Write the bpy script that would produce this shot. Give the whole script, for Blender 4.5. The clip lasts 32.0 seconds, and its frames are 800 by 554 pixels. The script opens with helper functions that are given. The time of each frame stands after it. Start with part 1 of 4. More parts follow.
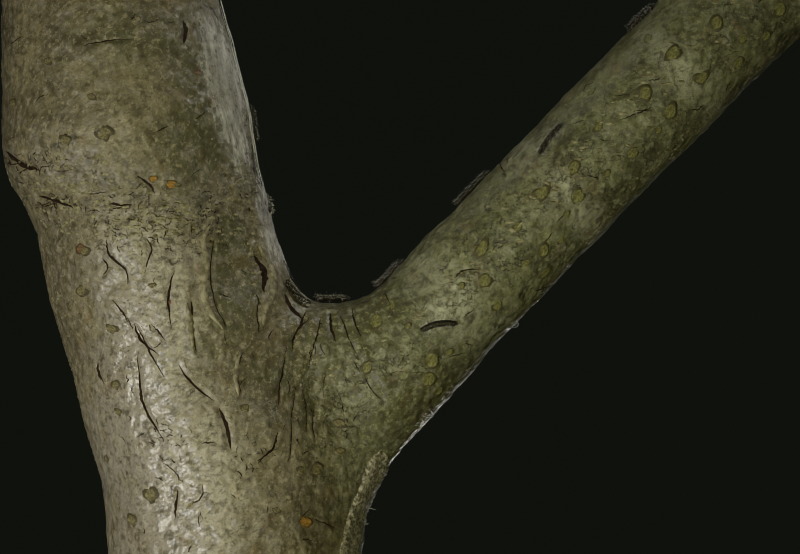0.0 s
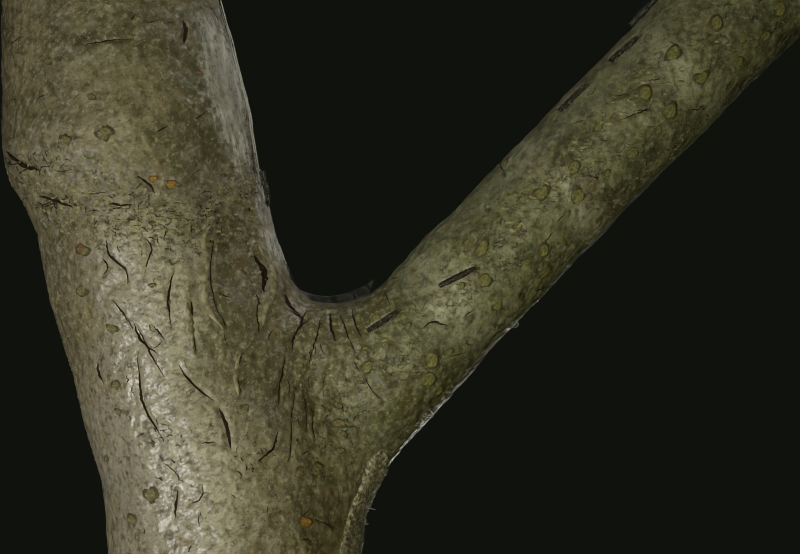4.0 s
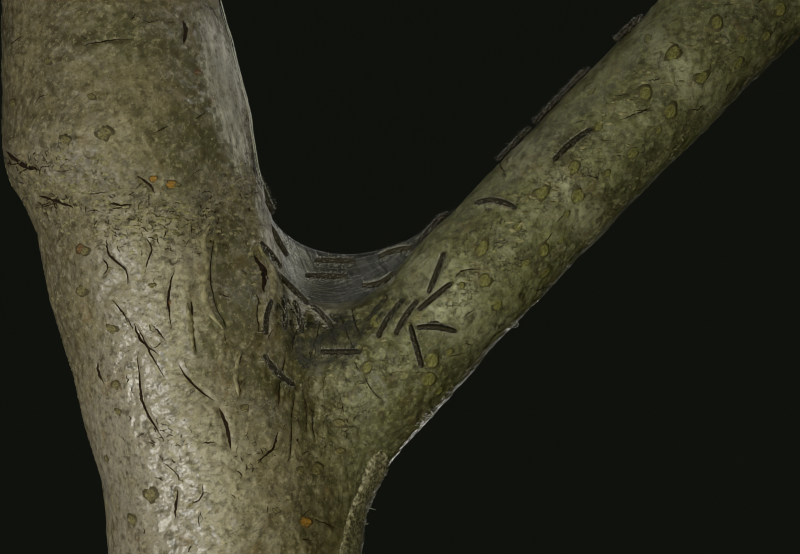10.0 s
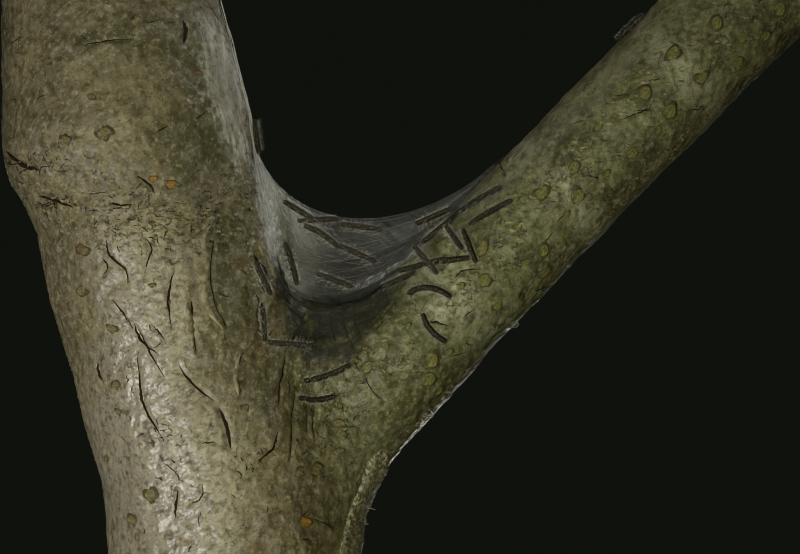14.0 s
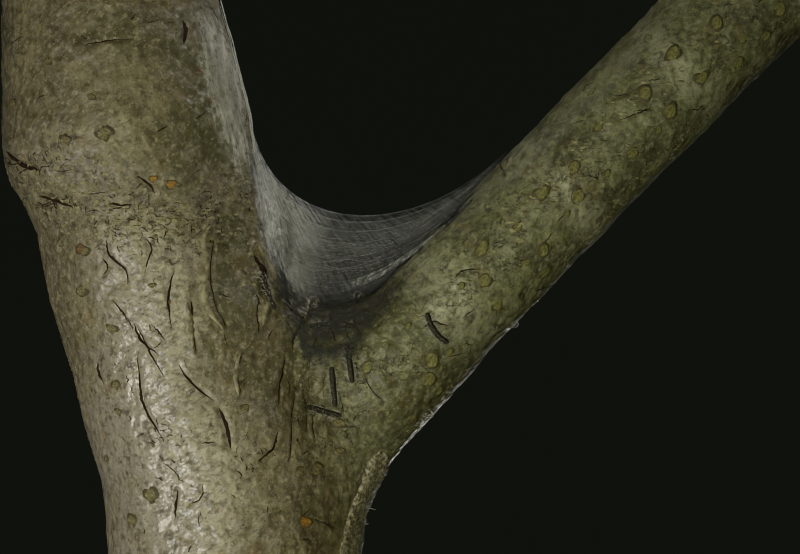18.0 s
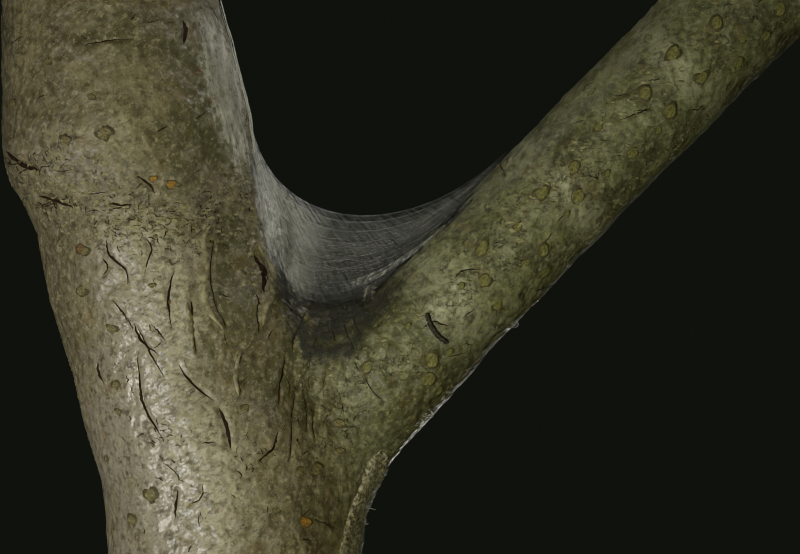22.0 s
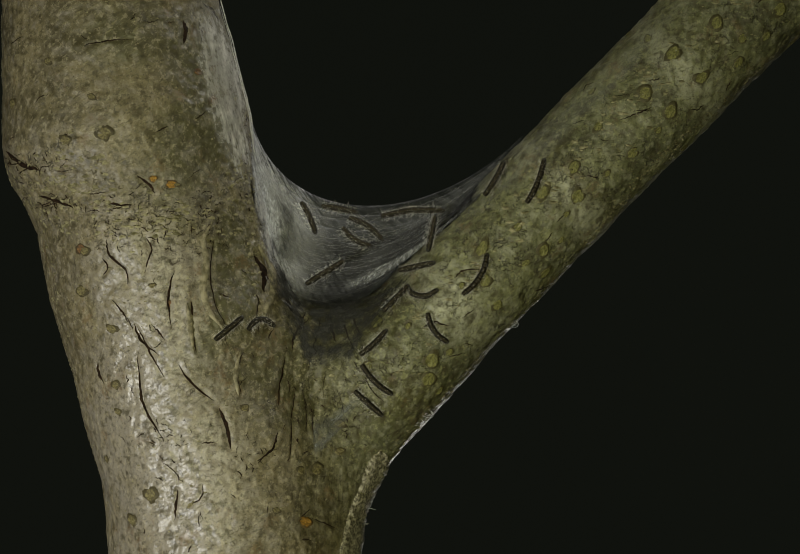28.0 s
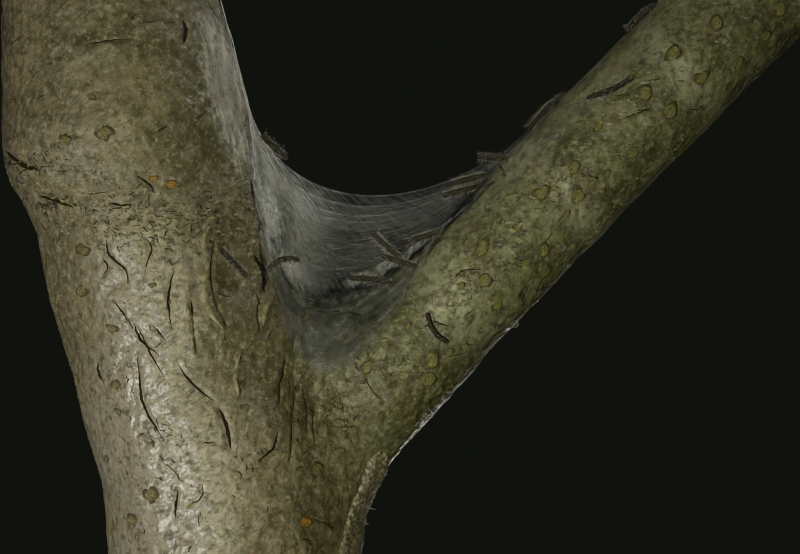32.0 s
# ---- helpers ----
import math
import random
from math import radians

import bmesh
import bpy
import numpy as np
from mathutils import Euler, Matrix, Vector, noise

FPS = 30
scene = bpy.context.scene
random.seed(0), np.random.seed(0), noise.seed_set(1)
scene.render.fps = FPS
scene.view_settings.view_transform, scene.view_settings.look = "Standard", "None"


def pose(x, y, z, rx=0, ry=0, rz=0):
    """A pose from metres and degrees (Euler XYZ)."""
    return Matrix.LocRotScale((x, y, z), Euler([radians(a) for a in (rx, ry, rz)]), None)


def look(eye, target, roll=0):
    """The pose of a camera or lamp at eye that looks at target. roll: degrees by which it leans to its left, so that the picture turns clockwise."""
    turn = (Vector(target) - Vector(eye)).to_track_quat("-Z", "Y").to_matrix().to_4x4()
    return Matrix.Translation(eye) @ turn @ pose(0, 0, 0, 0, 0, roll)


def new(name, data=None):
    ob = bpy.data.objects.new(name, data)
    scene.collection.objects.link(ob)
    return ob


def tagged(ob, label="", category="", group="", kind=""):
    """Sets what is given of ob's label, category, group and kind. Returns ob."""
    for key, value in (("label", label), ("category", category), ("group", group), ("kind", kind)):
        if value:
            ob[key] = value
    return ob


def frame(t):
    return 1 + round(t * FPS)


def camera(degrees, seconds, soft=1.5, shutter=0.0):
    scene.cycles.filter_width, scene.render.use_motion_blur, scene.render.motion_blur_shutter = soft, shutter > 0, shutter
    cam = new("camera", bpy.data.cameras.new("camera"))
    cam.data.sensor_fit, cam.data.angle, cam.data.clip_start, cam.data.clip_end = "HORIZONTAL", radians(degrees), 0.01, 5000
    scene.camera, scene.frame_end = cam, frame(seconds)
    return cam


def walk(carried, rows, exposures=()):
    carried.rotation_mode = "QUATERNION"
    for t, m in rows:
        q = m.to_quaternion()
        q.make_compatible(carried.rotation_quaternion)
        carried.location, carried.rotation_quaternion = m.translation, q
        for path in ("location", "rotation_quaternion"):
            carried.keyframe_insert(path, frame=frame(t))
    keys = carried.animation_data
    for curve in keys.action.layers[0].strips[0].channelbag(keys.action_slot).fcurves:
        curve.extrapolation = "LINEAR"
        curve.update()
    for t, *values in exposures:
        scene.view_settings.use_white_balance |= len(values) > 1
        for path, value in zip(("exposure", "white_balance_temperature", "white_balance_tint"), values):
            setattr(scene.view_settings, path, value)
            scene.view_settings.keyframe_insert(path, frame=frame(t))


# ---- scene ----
# One plan for the whole shot: plan units (U of them to the metre) run to the right and down from the
# upper corner of the fork, in the plane through the middle of trunk and branch.
U = 6000.0
Z0 = 1.20
DIST = 0.7411
EYE = Vector((0.0, -DIST, Z0))

cam = camera(20.0, 32.0, soft=1.0)
STAND = look(EYE, (0.0, 0.0, Z0))
walk(cam, [(0.0, STAND), (32.0, STAND)])

# ---- light ----
world = bpy.data.worlds.new("night")
world.use_nodes = True
scene.world = world
world.node_tree.nodes["Background"].inputs[0].default_value = (0.9, 1.0, 0.8, 1)
world.node_tree.nodes["Background"].inputs[1].default_value = 0.0048


def area_lamp(name, eye, target, size, watts, colour, spread):
    data = bpy.data.lights.new(name, "AREA")
    data.shape, data.size, data.energy, data.color = "DISK", size, watts, colour
    data.spread = radians(spread)
    ob = new(name, data)
    ob.matrix_world = look(eye, target)
    return ob


area_lamp("key_lamp", (-0.04, -0.64, Z0 - 0.05), (-0.036, 0, Z0 - 0.045), 0.40, 0.34, (1.0, 0.985, 0.57), 72)
area_lamp("side_lamp", (-0.46, -0.58, Z0 - 0.25), (-0.06, 0, Z0 - 0.07), 0.10, 0.33, (1.0, 0.99, 0.94), 60)
area_lamp("rim_lamp", (0.42, 0.14, Z0 + 0.70), (0.0, 0, Z0), 0.16, 3.2, (1.0, 0.97, 0.90), 180)
area_lamp("low_rim_lamp", (0.16, 0.78, Z0 - 0.36), (0.02, 0, Z0 - 0.02), 0.10, 0.34, (1.0, 0.97, 0.88), 90)
scene.view_settings.exposure = 0.0


# ---- materials ----
class Nodes:
    """A short hand for node materials."""

    def __init__(self, name):
        self.mat = bpy.data.materials.new(name)
        self.mat.use_nodes = True
        self.tree = self.mat.node_tree
        self.bsdf = self.tree.nodes["Principled BSDF"]
        self.out = self.tree.nodes["Material Output"]

    def node(self, kind, **values):
        n = self.tree.nodes.new(kind)
        for key, value in values.items():
            if key in n.inputs:
                self.set(n.inputs[key], value)
        return n

    def set(self, socket, value):
        if isinstance(value, bpy.types.NodeSocket):
            self.tree.links.new(value, socket)
        elif isinstance(value, tuple) and len(value) == 3 and socket.type == "RGBA":
            socket.default_value = (*value, 1)
        else:
            socket.default_value = value

    def coords(self, scale=(1, 1, 1), turn=(0, 0, 0), what="Object"):
        c = self.node("ShaderNodeTexCoord")
        m = self.node("ShaderNodeMapping")
        self.set(m.inputs["Vector"], c.outputs[what])
        m.inputs["Scale"].default_value = scale
        m.inputs["Rotation"].default_value = turn
        return m.outputs[0]

    def noise(self, vec, scale, detail=4.0, rough=0.55, warp=0.0):
        n = self.node("ShaderNodeTexNoise", Vector=vec, Scale=scale, Detail=detail, Roughness=rough, Distortion=warp)
        return n.outputs["Fac"]

    def ramp(self, fac, lo, hi, a=0.0, b=1.0):
        n = self.node("ShaderNodeMapRange")
        for i, v in enumerate((fac, lo, hi, a, b)):
            self.set(n.inputs[i], v)
        n.interpolation_type = "SMOOTHSTEP"
        return n.outputs[0]

    def mix(self, fac, a, b):
        n = self.node("ShaderNodeMix")
        n.data_type = "RGBA"
        self.set(n.inputs[0], fac)
        self.set(n.inputs[6], a)
        self.set(n.inputs[7], b)
        return n.outputs[2]

    def maths(self, what, a, b=0.5):
        n = self.node("ShaderNodeMath")
        n.operation = what
        self.set(n.inputs[0], a)
        self.set(n.inputs[1], b)
        return n.outputs[0]

    def bump(self, height, distance, strength=1.0, normal=None):
        n = self.node("ShaderNodeBump", Height=height, Distance=distance, Strength=strength)
        if normal:
            self.set(n.inputs["Normal"], normal)
        return n.outputs[0]

    def done(self, colour, rough=0.6, normal=None, specular=0.4):
        self.set(self.bsdf.inputs["Base Color"], colour)
        self.set(self.bsdf.inputs["Roughness"], rough)
        self.bsdf.inputs["Specular IOR Level"].default_value = specular
        if normal:
            self.set(self.bsdf.inputs["Normal"], normal)
        return self.mat


def bark_material(name, base, algae_and_shade, pale, branch=None):
    """Smooth young bark: brown skin, algal green with the fork's shade painted in, silvery glossier parts, flecks and
    crackled crust.
    """
    n = Nodes(name)
    c = n.coords()

    def field(which):
        a = n.node("ShaderNodeAttribute")
        a.attribute_name = which
        return a.outputs["Fac"]

    def stretched(turn, length, width):
        m = n.node("ShaderNodeMapping")
        m.vector_type = "TEXTURE"
        n.set(m.inputs["Vector"], n.node("ShaderNodeTexCoord").outputs["Object"])
        m.inputs["Rotation"].default_value = (0, radians(turn), 0)
        m.inputs["Scale"].default_value = (length, width, width)
        return m.outputs[0]

    times = lambda a, b: n.maths("MULTIPLY", a, b)
    plus = lambda a, b: n.maths("ADD", a, b)
    green, silver, grit = field("green"), field("silver"), field("grit")
    big = n.noise(c, 42, 4, 0.55)
    mid = n.noise(c, 130, 5, 0.6)
    blot = n.noise(c, 290, 5, 0.62)
    fine = n.noise(c, 900, 4, 0.6)
    dust = n.noise(c, 2600, 2, 0.6)
    dark, light = tuple(v * 0.62 for v in base), tuple(v * 1.22 for v in base)
    wood_share = 0.0
    if branch:
        wood_share = field("branch_share")
        base2, algae_and_shade2, pale2 = branch
        dark, light = n.mix(wood_share, dark, tuple(v * 0.5 for v in base2)), n.mix(wood_share, light, tuple(v * 1.25 for v in base2))
        algae_and_shade, pale = n.mix(wood_share, algae_and_shade, algae_and_shade2), n.mix(wood_share, pale, pale2)
    col = n.mix(n.ramp(plus(times(big, 0.5), times(mid, 0.5)), 0.38, 0.62), light, dark)
    col = n.mix(times(n.ramp(plus(green, times(n.maths("SUBTRACT", big, 0.5), 1.1)), 0.15, 0.75), 0.85), col, algae_and_shade)
    polish = n.ramp(plus(silver, times(n.maths("SUBTRACT", mid, 0.5), 1.3)), 0.12, 0.85)
    col = n.mix(times(polish, 0.85), col, pale)
    # blotches a few millimetres wide
    col = n.mix(times(n.ramp(blot, 0.52, 0.62), 0.42), col, pale)
    col = n.mix(times(n.ramp(blot, 0.48, 0.36), 0.70), col, (0.050, 0.042, 0.019))
    speck = n.noise(c, 560, 4, 0.7)
    col = n.mix(times(n.ramp(speck, 0.55, 0.62), 0.55), col, n.mix(wood_share, (0.33, 0.29, 0.20), (0.26, 0.26, 0.12)))
    col = n.mix(times(n.ramp(speck, 0.43, 0.36), 0.55), col, (0.044, 0.037, 0.018))
    # short yellowish flecks that rise across the grain
    fleck = n.ramp(n.noise(stretched(-32, 0.0034, 0.0011), 1.0, 4, 0.65), 0.54, 0.68)
    fleck = times(fleck, n.ramp(mid, 0.40, 0.52))
    col = n.mix(times(fleck, times(n.ramp(silver, 0.2, 0.8, 0.50, 0.12), n.ramp(wood_share, 0.2, 0.8, 1.0, 0.35))), col, (0.32, 0.29, 0.165))
    shade = n.ramp(n.noise(stretched(-28, 0.0034, 0.0009), 1.0, 3, 0.6), 0.40, 0.32)
    col = n.mix(times(shade, 0.6), col, (0.045, 0.038, 0.018))
    # pores and dust
    col = n.mix(times(n.ramp(fine, 0.40, 0.30), 0.7), col, (0.040, 0.034, 0.018))
    col = n.mix(times(n.ramp(dust, 0.44, 0.34), 0.30), col, (0.030, 0.026, 0.014))
    # crackled crust with pale edges, in places
    wob = n.node("ShaderNodeMix")
    wob.data_type = "VECTOR"
    tex = n.node("ShaderNodeTexNoise", Vector=c, Scale=210.0, Detail=4.0)
    wob.inputs[0].default_value = 0.016
    n.set(wob.inputs[4], c)
    n.set(wob.inputs[5], tex.outputs["Color"])
    plates = n.node("ShaderNodeTexVoronoi", Vector=wob.outputs[1], Scale=330.0)
    plates.feature = "DISTANCE_TO_EDGE"
    where = times(n.ramp(plus(plus(times(grit, 0.34), times(wood_share, 0.11)), n.noise(c, 90, 4, 0.65)), 0.56, 0.74), n.ramp(n.noise(c, 330, 3, 0.6), 0.46, 0.60))
    seam = times(n.ramp(plates.outputs["Distance"], 0.085, 0.03), where)
    lip = times(times(n.ramp(plates.outputs["Distance"], 0.06, 0.11), n.ramp(plates.outputs["Distance"], 0.21, 0.13)), where)
    lip = times(lip, n.ramp(blot, 0.46, 0.58))
    col = n.mix(times(lip, 0.55), col, n.mix(wood_share, (0.36, 0.33, 0.22), (0.28, 0.28, 0.13)))
    col = n.mix(times(seam, 0.68), col, (0.026, 0.020, 0.011))
    rust = times(n.ramp(n.noise(c, 95, 4, 0.65), 0.56, 0.68), n.ramp(fine, 0.40, 0.55))
    col = n.mix(times(rust, 0.45), col, (0.15, 0.088, 0.036))
    b0 = n.bump(seam, -0.0004, 0.8)
    pebble = plus(plus(n.noise(c, 150, 1, 0.4), times(n.noise(c, 340, 1, 0.4), 0.55)), times(n.noise(c, 620, 1, 0.4), 0.30))
    b1 = n.bump(pebble, 0.0013, 0.62, b0)
    b2 = n.bump(plus(plus(times(fine, 0.5), fleck), times(lip, 1.2)), 0.00018, 0.7, b1)
    rough = n.ramp(polish, 0.0, 1.0, 0.52, 0.38)
    n.set(n.bsdf.inputs["Coat Weight"], n.ramp(polish, 0.0, 1.0, 0.08, 0.34))
    n.bsdf.inputs["Coat Roughness"].default_value = 0.36
    n.set(n.bsdf.inputs["Coat Normal"], b2)
    return n.done(col, rough, b2, 0.42)


BARK = bark_material("bark", (0.158, 0.134, 0.076), (0.072, 0.070, 0.028), (0.258, 0.232, 0.190),
                     ((0.124, 0.127, 0.062), (0.062, 0.058, 0.017), (0.275, 0.275, 0.190)))


def plain(name, a, b, scale, rough=0.7, deep=0.0003, specular=0.3):
    n = Nodes(name)
    f = n.noise(n.coords(), scale, 4, 0.6)
    return n.done(n.mix(n.ramp(f, 0.35, 0.65), a, b), rough, n.bump(f, deep, 0.6), specular)


def cork(name, a, b):
    """Cork of a lenticel, with a darker ring round it."""
    n = Nodes(name)
    c = n.coords()
    f = n.noise(c, 2.2, 4, 0.7, 0.6)
    flat = n.node("ShaderNodeVectorMath")
    flat.operation = "MULTIPLY"
    n.set(flat.inputs[0], c)
    flat.inputs[1].default_value = (1, 1, 0)
    size = n.node("ShaderNodeVectorMath")
    size.operation = "LENGTH"
    n.set(size.inputs[0], flat.outputs[0])
    col = n.mix(n.ramp(f, 0.36, 0.62), a, b)
    ring = n.maths("ADD", size.outputs["Value"], n.maths("MULTIPLY", f, 0.5))
    col = n.mix(n.maths("MULTIPLY", n.ramp(ring, 1.02, 1.25), 0.8), col, (0.045, 0.036, 0.018))
    return n.done(col, 0.6, n.bump(f, 0.0003, 0.9), 0.3)


LENTICEL = cork("lenticel cork", (0.205, 0.200, 0.066), (0.090, 0.086, 0.026))
LENTICEL_OLD = cork("old lenticel cork", (0.205, 0.178, 0.080), (0.080, 0.066, 0.030))
LENTICEL_BROWN = cork("brown cork", (0.20, 0.105, 0.040), (0.075, 0.045, 0.022))
LENTICEL_ORANGE = cork("orange cork", (0.40, 0.22, 0.035), (0.17, 0.095, 0.022))
CRACK_SHADE = plain("crack brown with shade", (0.010, 0.007, 0.005), (0.030, 0.018, 0.011), 700, 0.9, 0.0003, 0.05)
WEATHERED = plain("weathered pale bark", (0.28, 0.25, 0.16), (0.10, 0.088, 0.048), 420, 0.7, 0.0008)
TORN = plain("torn inner bark", (0.42, 0.39, 0.29), (0.075, 0.066, 0.040), 1000, 0.8, 0.0009)
FLAKE = plain("bark flake", (0.30, 0.275, 0.16), (0.10, 0.09, 0.042), 420)
GROUND_MAT = plain("dark soil", (0.02, 0.018, 0.012), (0.035, 0.03, 0.02), 30, 0.95, 0.01)
BACKDROP_GLOW = plain("faintly glowing backdrop", (0.010, 0.011, 0.009), (0.013, 0.014, 0.011), 3, 1.0, 0.001, 0.0)
BACKDROP_GLOW.node_tree.nodes["Principled BSDF"].inputs["Emission Color"].default_value = (0.86, 1.0, 0.72, 1)
BACKDROP_GLOW.node_tree.nodes["Principled BSDF"].inputs["Emission Strength"].default_value = 0.0056


def silk_material(name, colour, cover, along, across, fade, fan=False, blotch=0.5, floor=0.3):
    """Silk: short threads run along u; between them one sees through. The cover thins out towards the edges."""
    n = Nodes(name)
    times = lambda a, b: n.maths("MULTIPLY", a, b)
    threads = n.noise(n.coords((along, across, 1), (0, 0, 0), "UV"), 1.0, 6, 0.72)
    if fan:
        rays = n.node("ShaderNodeUVMap")
        rays.uv_map = "Fan"
        m = n.node("ShaderNodeMapping")
        n.set(m.inputs["Vector"], rays.outputs[0])
        m.inputs["Scale"].default_value = (10, 115, 1)
        slant = n.noise(m.outputs[0], 1.0, 4, 0.65)
    else:
        slant = n.noise(n.coords((along * 1.3, across * 0.6, 1), (0, 0, -0.7), "UV"), 1.0, 5, 0.7)
    wool = n.noise(n.coords(), 420.0, 5, 0.7)
    holes = n.noise(n.coords((6, 9, 1), (0, 0, 0), "UV"), 1.0, 4, 0.6)
    body = times(n.ramp(threads, 0.40, 0.60, floor, 1.0), n.ramp(slant, 0.40, 0.58, 0.15 if fan else max(0.45, floor), 1.0))
    body = times(body, n.ramp(holes, 0.3, 0.62, 1.0 - blotch, 1.0))
    body = times(body, n.ramp(wool, 0.34, 0.58, max(0.4, floor), 1.0))
    amount = times(body, cover)
    sep = n.node("ShaderNodeSeparateXYZ")
    n.set(sep.inputs[0], n.coords(what="UV"))
    if fan:
        front = n.maths("ABSOLUTE", n.maths("SUBTRACT", sep.outputs[1], 0.5))
        amount = times(amount, n.ramp(sep.outputs[0], 0.02, 0.50, 5.0, 0.30))
        amount = times(amount, n.ramp(front, 0.36, 0.46, 1.0, 1.5))
        amount = n.maths("ADD", amount, times(n.ramp(front, 0.016, 0.0), n.ramp(threads, 0.42, 0.6, 0.03, 0.16)))
    rim = times(n.ramp(sep.outputs[1], 0.0, fade), n.ramp(sep.outputs[1], 1.0, 1.0 - fade))
    ends = times(n.ramp(sep.outputs[0], 0.0, fade), n.ramp(sep.outputs[0], 1.0, 1.0 - fade))
    edge = n.ramp(n.maths("ADD", times(rim, ends), times(n.maths("SUBTRACT", wool, 0.5), 1.2)), 0.12, 0.72)
    amount = times(amount, edge)
    diffuse = n.node("ShaderNodeBsdfDiffuse", Color=colour)
    through_it = n.node("ShaderNodeBsdfTranslucent", Color=colour)
    clear = n.node("ShaderNodeBsdfTransparent")
    cloth = n.node("ShaderNodeMixShader")
    cloth.inputs[0].default_value = 0.35
    n.tree.links.new(diffuse.outputs[0], cloth.inputs[1])
    n.tree.links.new(through_it.outputs[0], cloth.inputs[2])
    whole = n.node("ShaderNodeMixShader")
    n.set(whole.inputs[0], n.ramp(amount, 0.0, 1.0))
    whole.inputs[0].links[0].from_node.interpolation_type = "LINEAR"
    n.tree.links.new(clear.outputs[0], whole.inputs[1])
    n.tree.links.new(cloth.outputs[0], whole.inputs[2])
    n.tree.links.new(whole.outputs[0], n.out.inputs[0])
    return n.mat


SILK = silk_material("white silk", (0.66, 0.67, 0.69), 0.25, 24.0, 60.0, 0.012, True, 0.5, 0.5)
SILK_FILM = silk_material("silk film on bark", (0.84, 0.83, 0.80), 1.0, 5.0, 7.0, 0.5, False, 0.6, 0.6)
SILK_TRAIL = silk_material("thin silk trail", (0.52, 0.53, 0.46), 0.24, 3.0, 5.0, 0.5, False, 0.7, 0.7)
SILK_BAND = silk_material("thick white silk", (0.80, 0.82, 0.86), 1.0, 7.0, 16.0, 0.40, False, 0.6)
SILK_FOLD = silk_material("fuzzy silk fold", (0.72, 0.74, 0.74), 0.75, 2.0, 64.0, 0.42, False, 0.7, 0.1)
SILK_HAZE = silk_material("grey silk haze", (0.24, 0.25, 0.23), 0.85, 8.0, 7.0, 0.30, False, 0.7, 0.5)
SILK_SHADED = silk_material("old silk dark with frass and shade", (0.052, 0.052, 0.047), 1.7, 9.0, 6.0, 0.42, False, 1.0)
THREAD = plain("silk thread", (0.42, 0.42, 0.44), (0.25, 0.25, 0.26), 300, 0.5)
TIGHT_THREAD = plain("tight silk thread", (0.85, 0.85, 0.86), (0.6, 0.6, 0.62), 300, 0.5)


def caterpillar_material():
    n = Nodes("caterpillar skin")
    c = n.coords()
    sep = n.node("ShaderNodeSeparateXYZ")
    n.set(sep.inputs[0], c)
    side = n.maths("ABSOLUTE", sep.outputs[1])
    speck = n.noise(c, 2600, 3, 0.6)
    col = n.mix(n.ramp(speck, 0.4, 0.65), (0.008, 0.007, 0.004), (0.017, 0.014, 0.008))
    back = n.maths("MULTIPLY", n.ramp(side, 0.00042, 0.00018), n.ramp(sep.outputs[2], 0.0003, 0.0007))
    col = n.mix(n.maths("MULTIPLY", back, 0.18), col, (0.10, 0.08, 0.04))
    return n.done(col, 0.5, n.bump(speck, 0.0002, 0.5), 0.15)


SKIN = caterpillar_material()
HEAD_MAT = plain("black head capsule", (0.012, 0.011, 0.010), (0.02, 0.018, 0.015), 2000, 0.3, 0.00005, 0.5)
HAIR_MAT = plain("pale hair", (0.74, 0.72, 0.68), (0.55, 0.53, 0.48), 500, 0.4, 0.00002, 0.5)


# ---- helpers for meshes ----
def mesh_of(name, verts, faces, material, smooth=True):
    me = bpy.data.meshes.new(name)
    me.from_pydata([tuple(v) for v in verts], [], [tuple(f) for f in faces])
    me.materials.append(material)
    if smooth:
        me.polygons.foreach_set("use_smooth", [True] * len(me.polygons))
    me.update()
    return me


def part(name, me, parent, label=""):
    ob = new(name, me)
    ob.parent = parent
    return tagged(ob, label)


def grid_faces(rows, cols, loop=False):
    faces = []
    for i in range(rows - 1):
        for j in range(cols if loop else cols - 1):
            k = (j + 1) % cols
            faces.append((i * cols + j, i * cols + k, (i + 1) * cols + k, (i + 1) * cols + j))
    return faces


def plan(x, y, depth=0.0):
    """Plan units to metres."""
    return np.array(((x - 784.0) / U, depth, Z0 + (543.0 - y) / U))


# ---- the form of the tree ----
TRUNK_LINE = [(150, -500, 200), (200, -120, 205), (214, 0, 209), (232, 140, 228), (251, 262, 240), (293, 400, 221), (320, 530, 225),
              (362, 650, 229), (404, 800, 233), (434, 900, 234), (459, 1086, 241), (470, 1300, 250)]
BRANCH_LINE = [(1960, -470, 112), (1375, 89, 122), (1067, 401, 119), (919, 553, 121), (788, 698, 123), (680, 836, 110), (604, 962, 106), (560, 1090, 95)]


def limb_numbers(line):
    a = np.array([plan(x, y) for x, y, _ in line])
    r = np.array([w for _, _, w in line]) / U
    ab = a[1:] - a[:-1]
    return a[:-1], ab, (ab * ab).sum(axis=1), r[:-1], r[1:] - r[:-1]


LIMB_NUMBERS = {"trunk": limb_numbers(TRUNK_LINE), "branch": limb_numbers(BRANCH_LINE)}


def line_distance(p, which):
    """Distance to a chain of tapered limbs."""
    a, ab, sq, r, dr = LIMB_NUMBERS[which]
    if len(p) < 20000:
        to = p[:, None] - a
        t = np.clip((to * ab).sum(axis=2) / sq, 0, 1)
        to = to - t[..., None] * ab
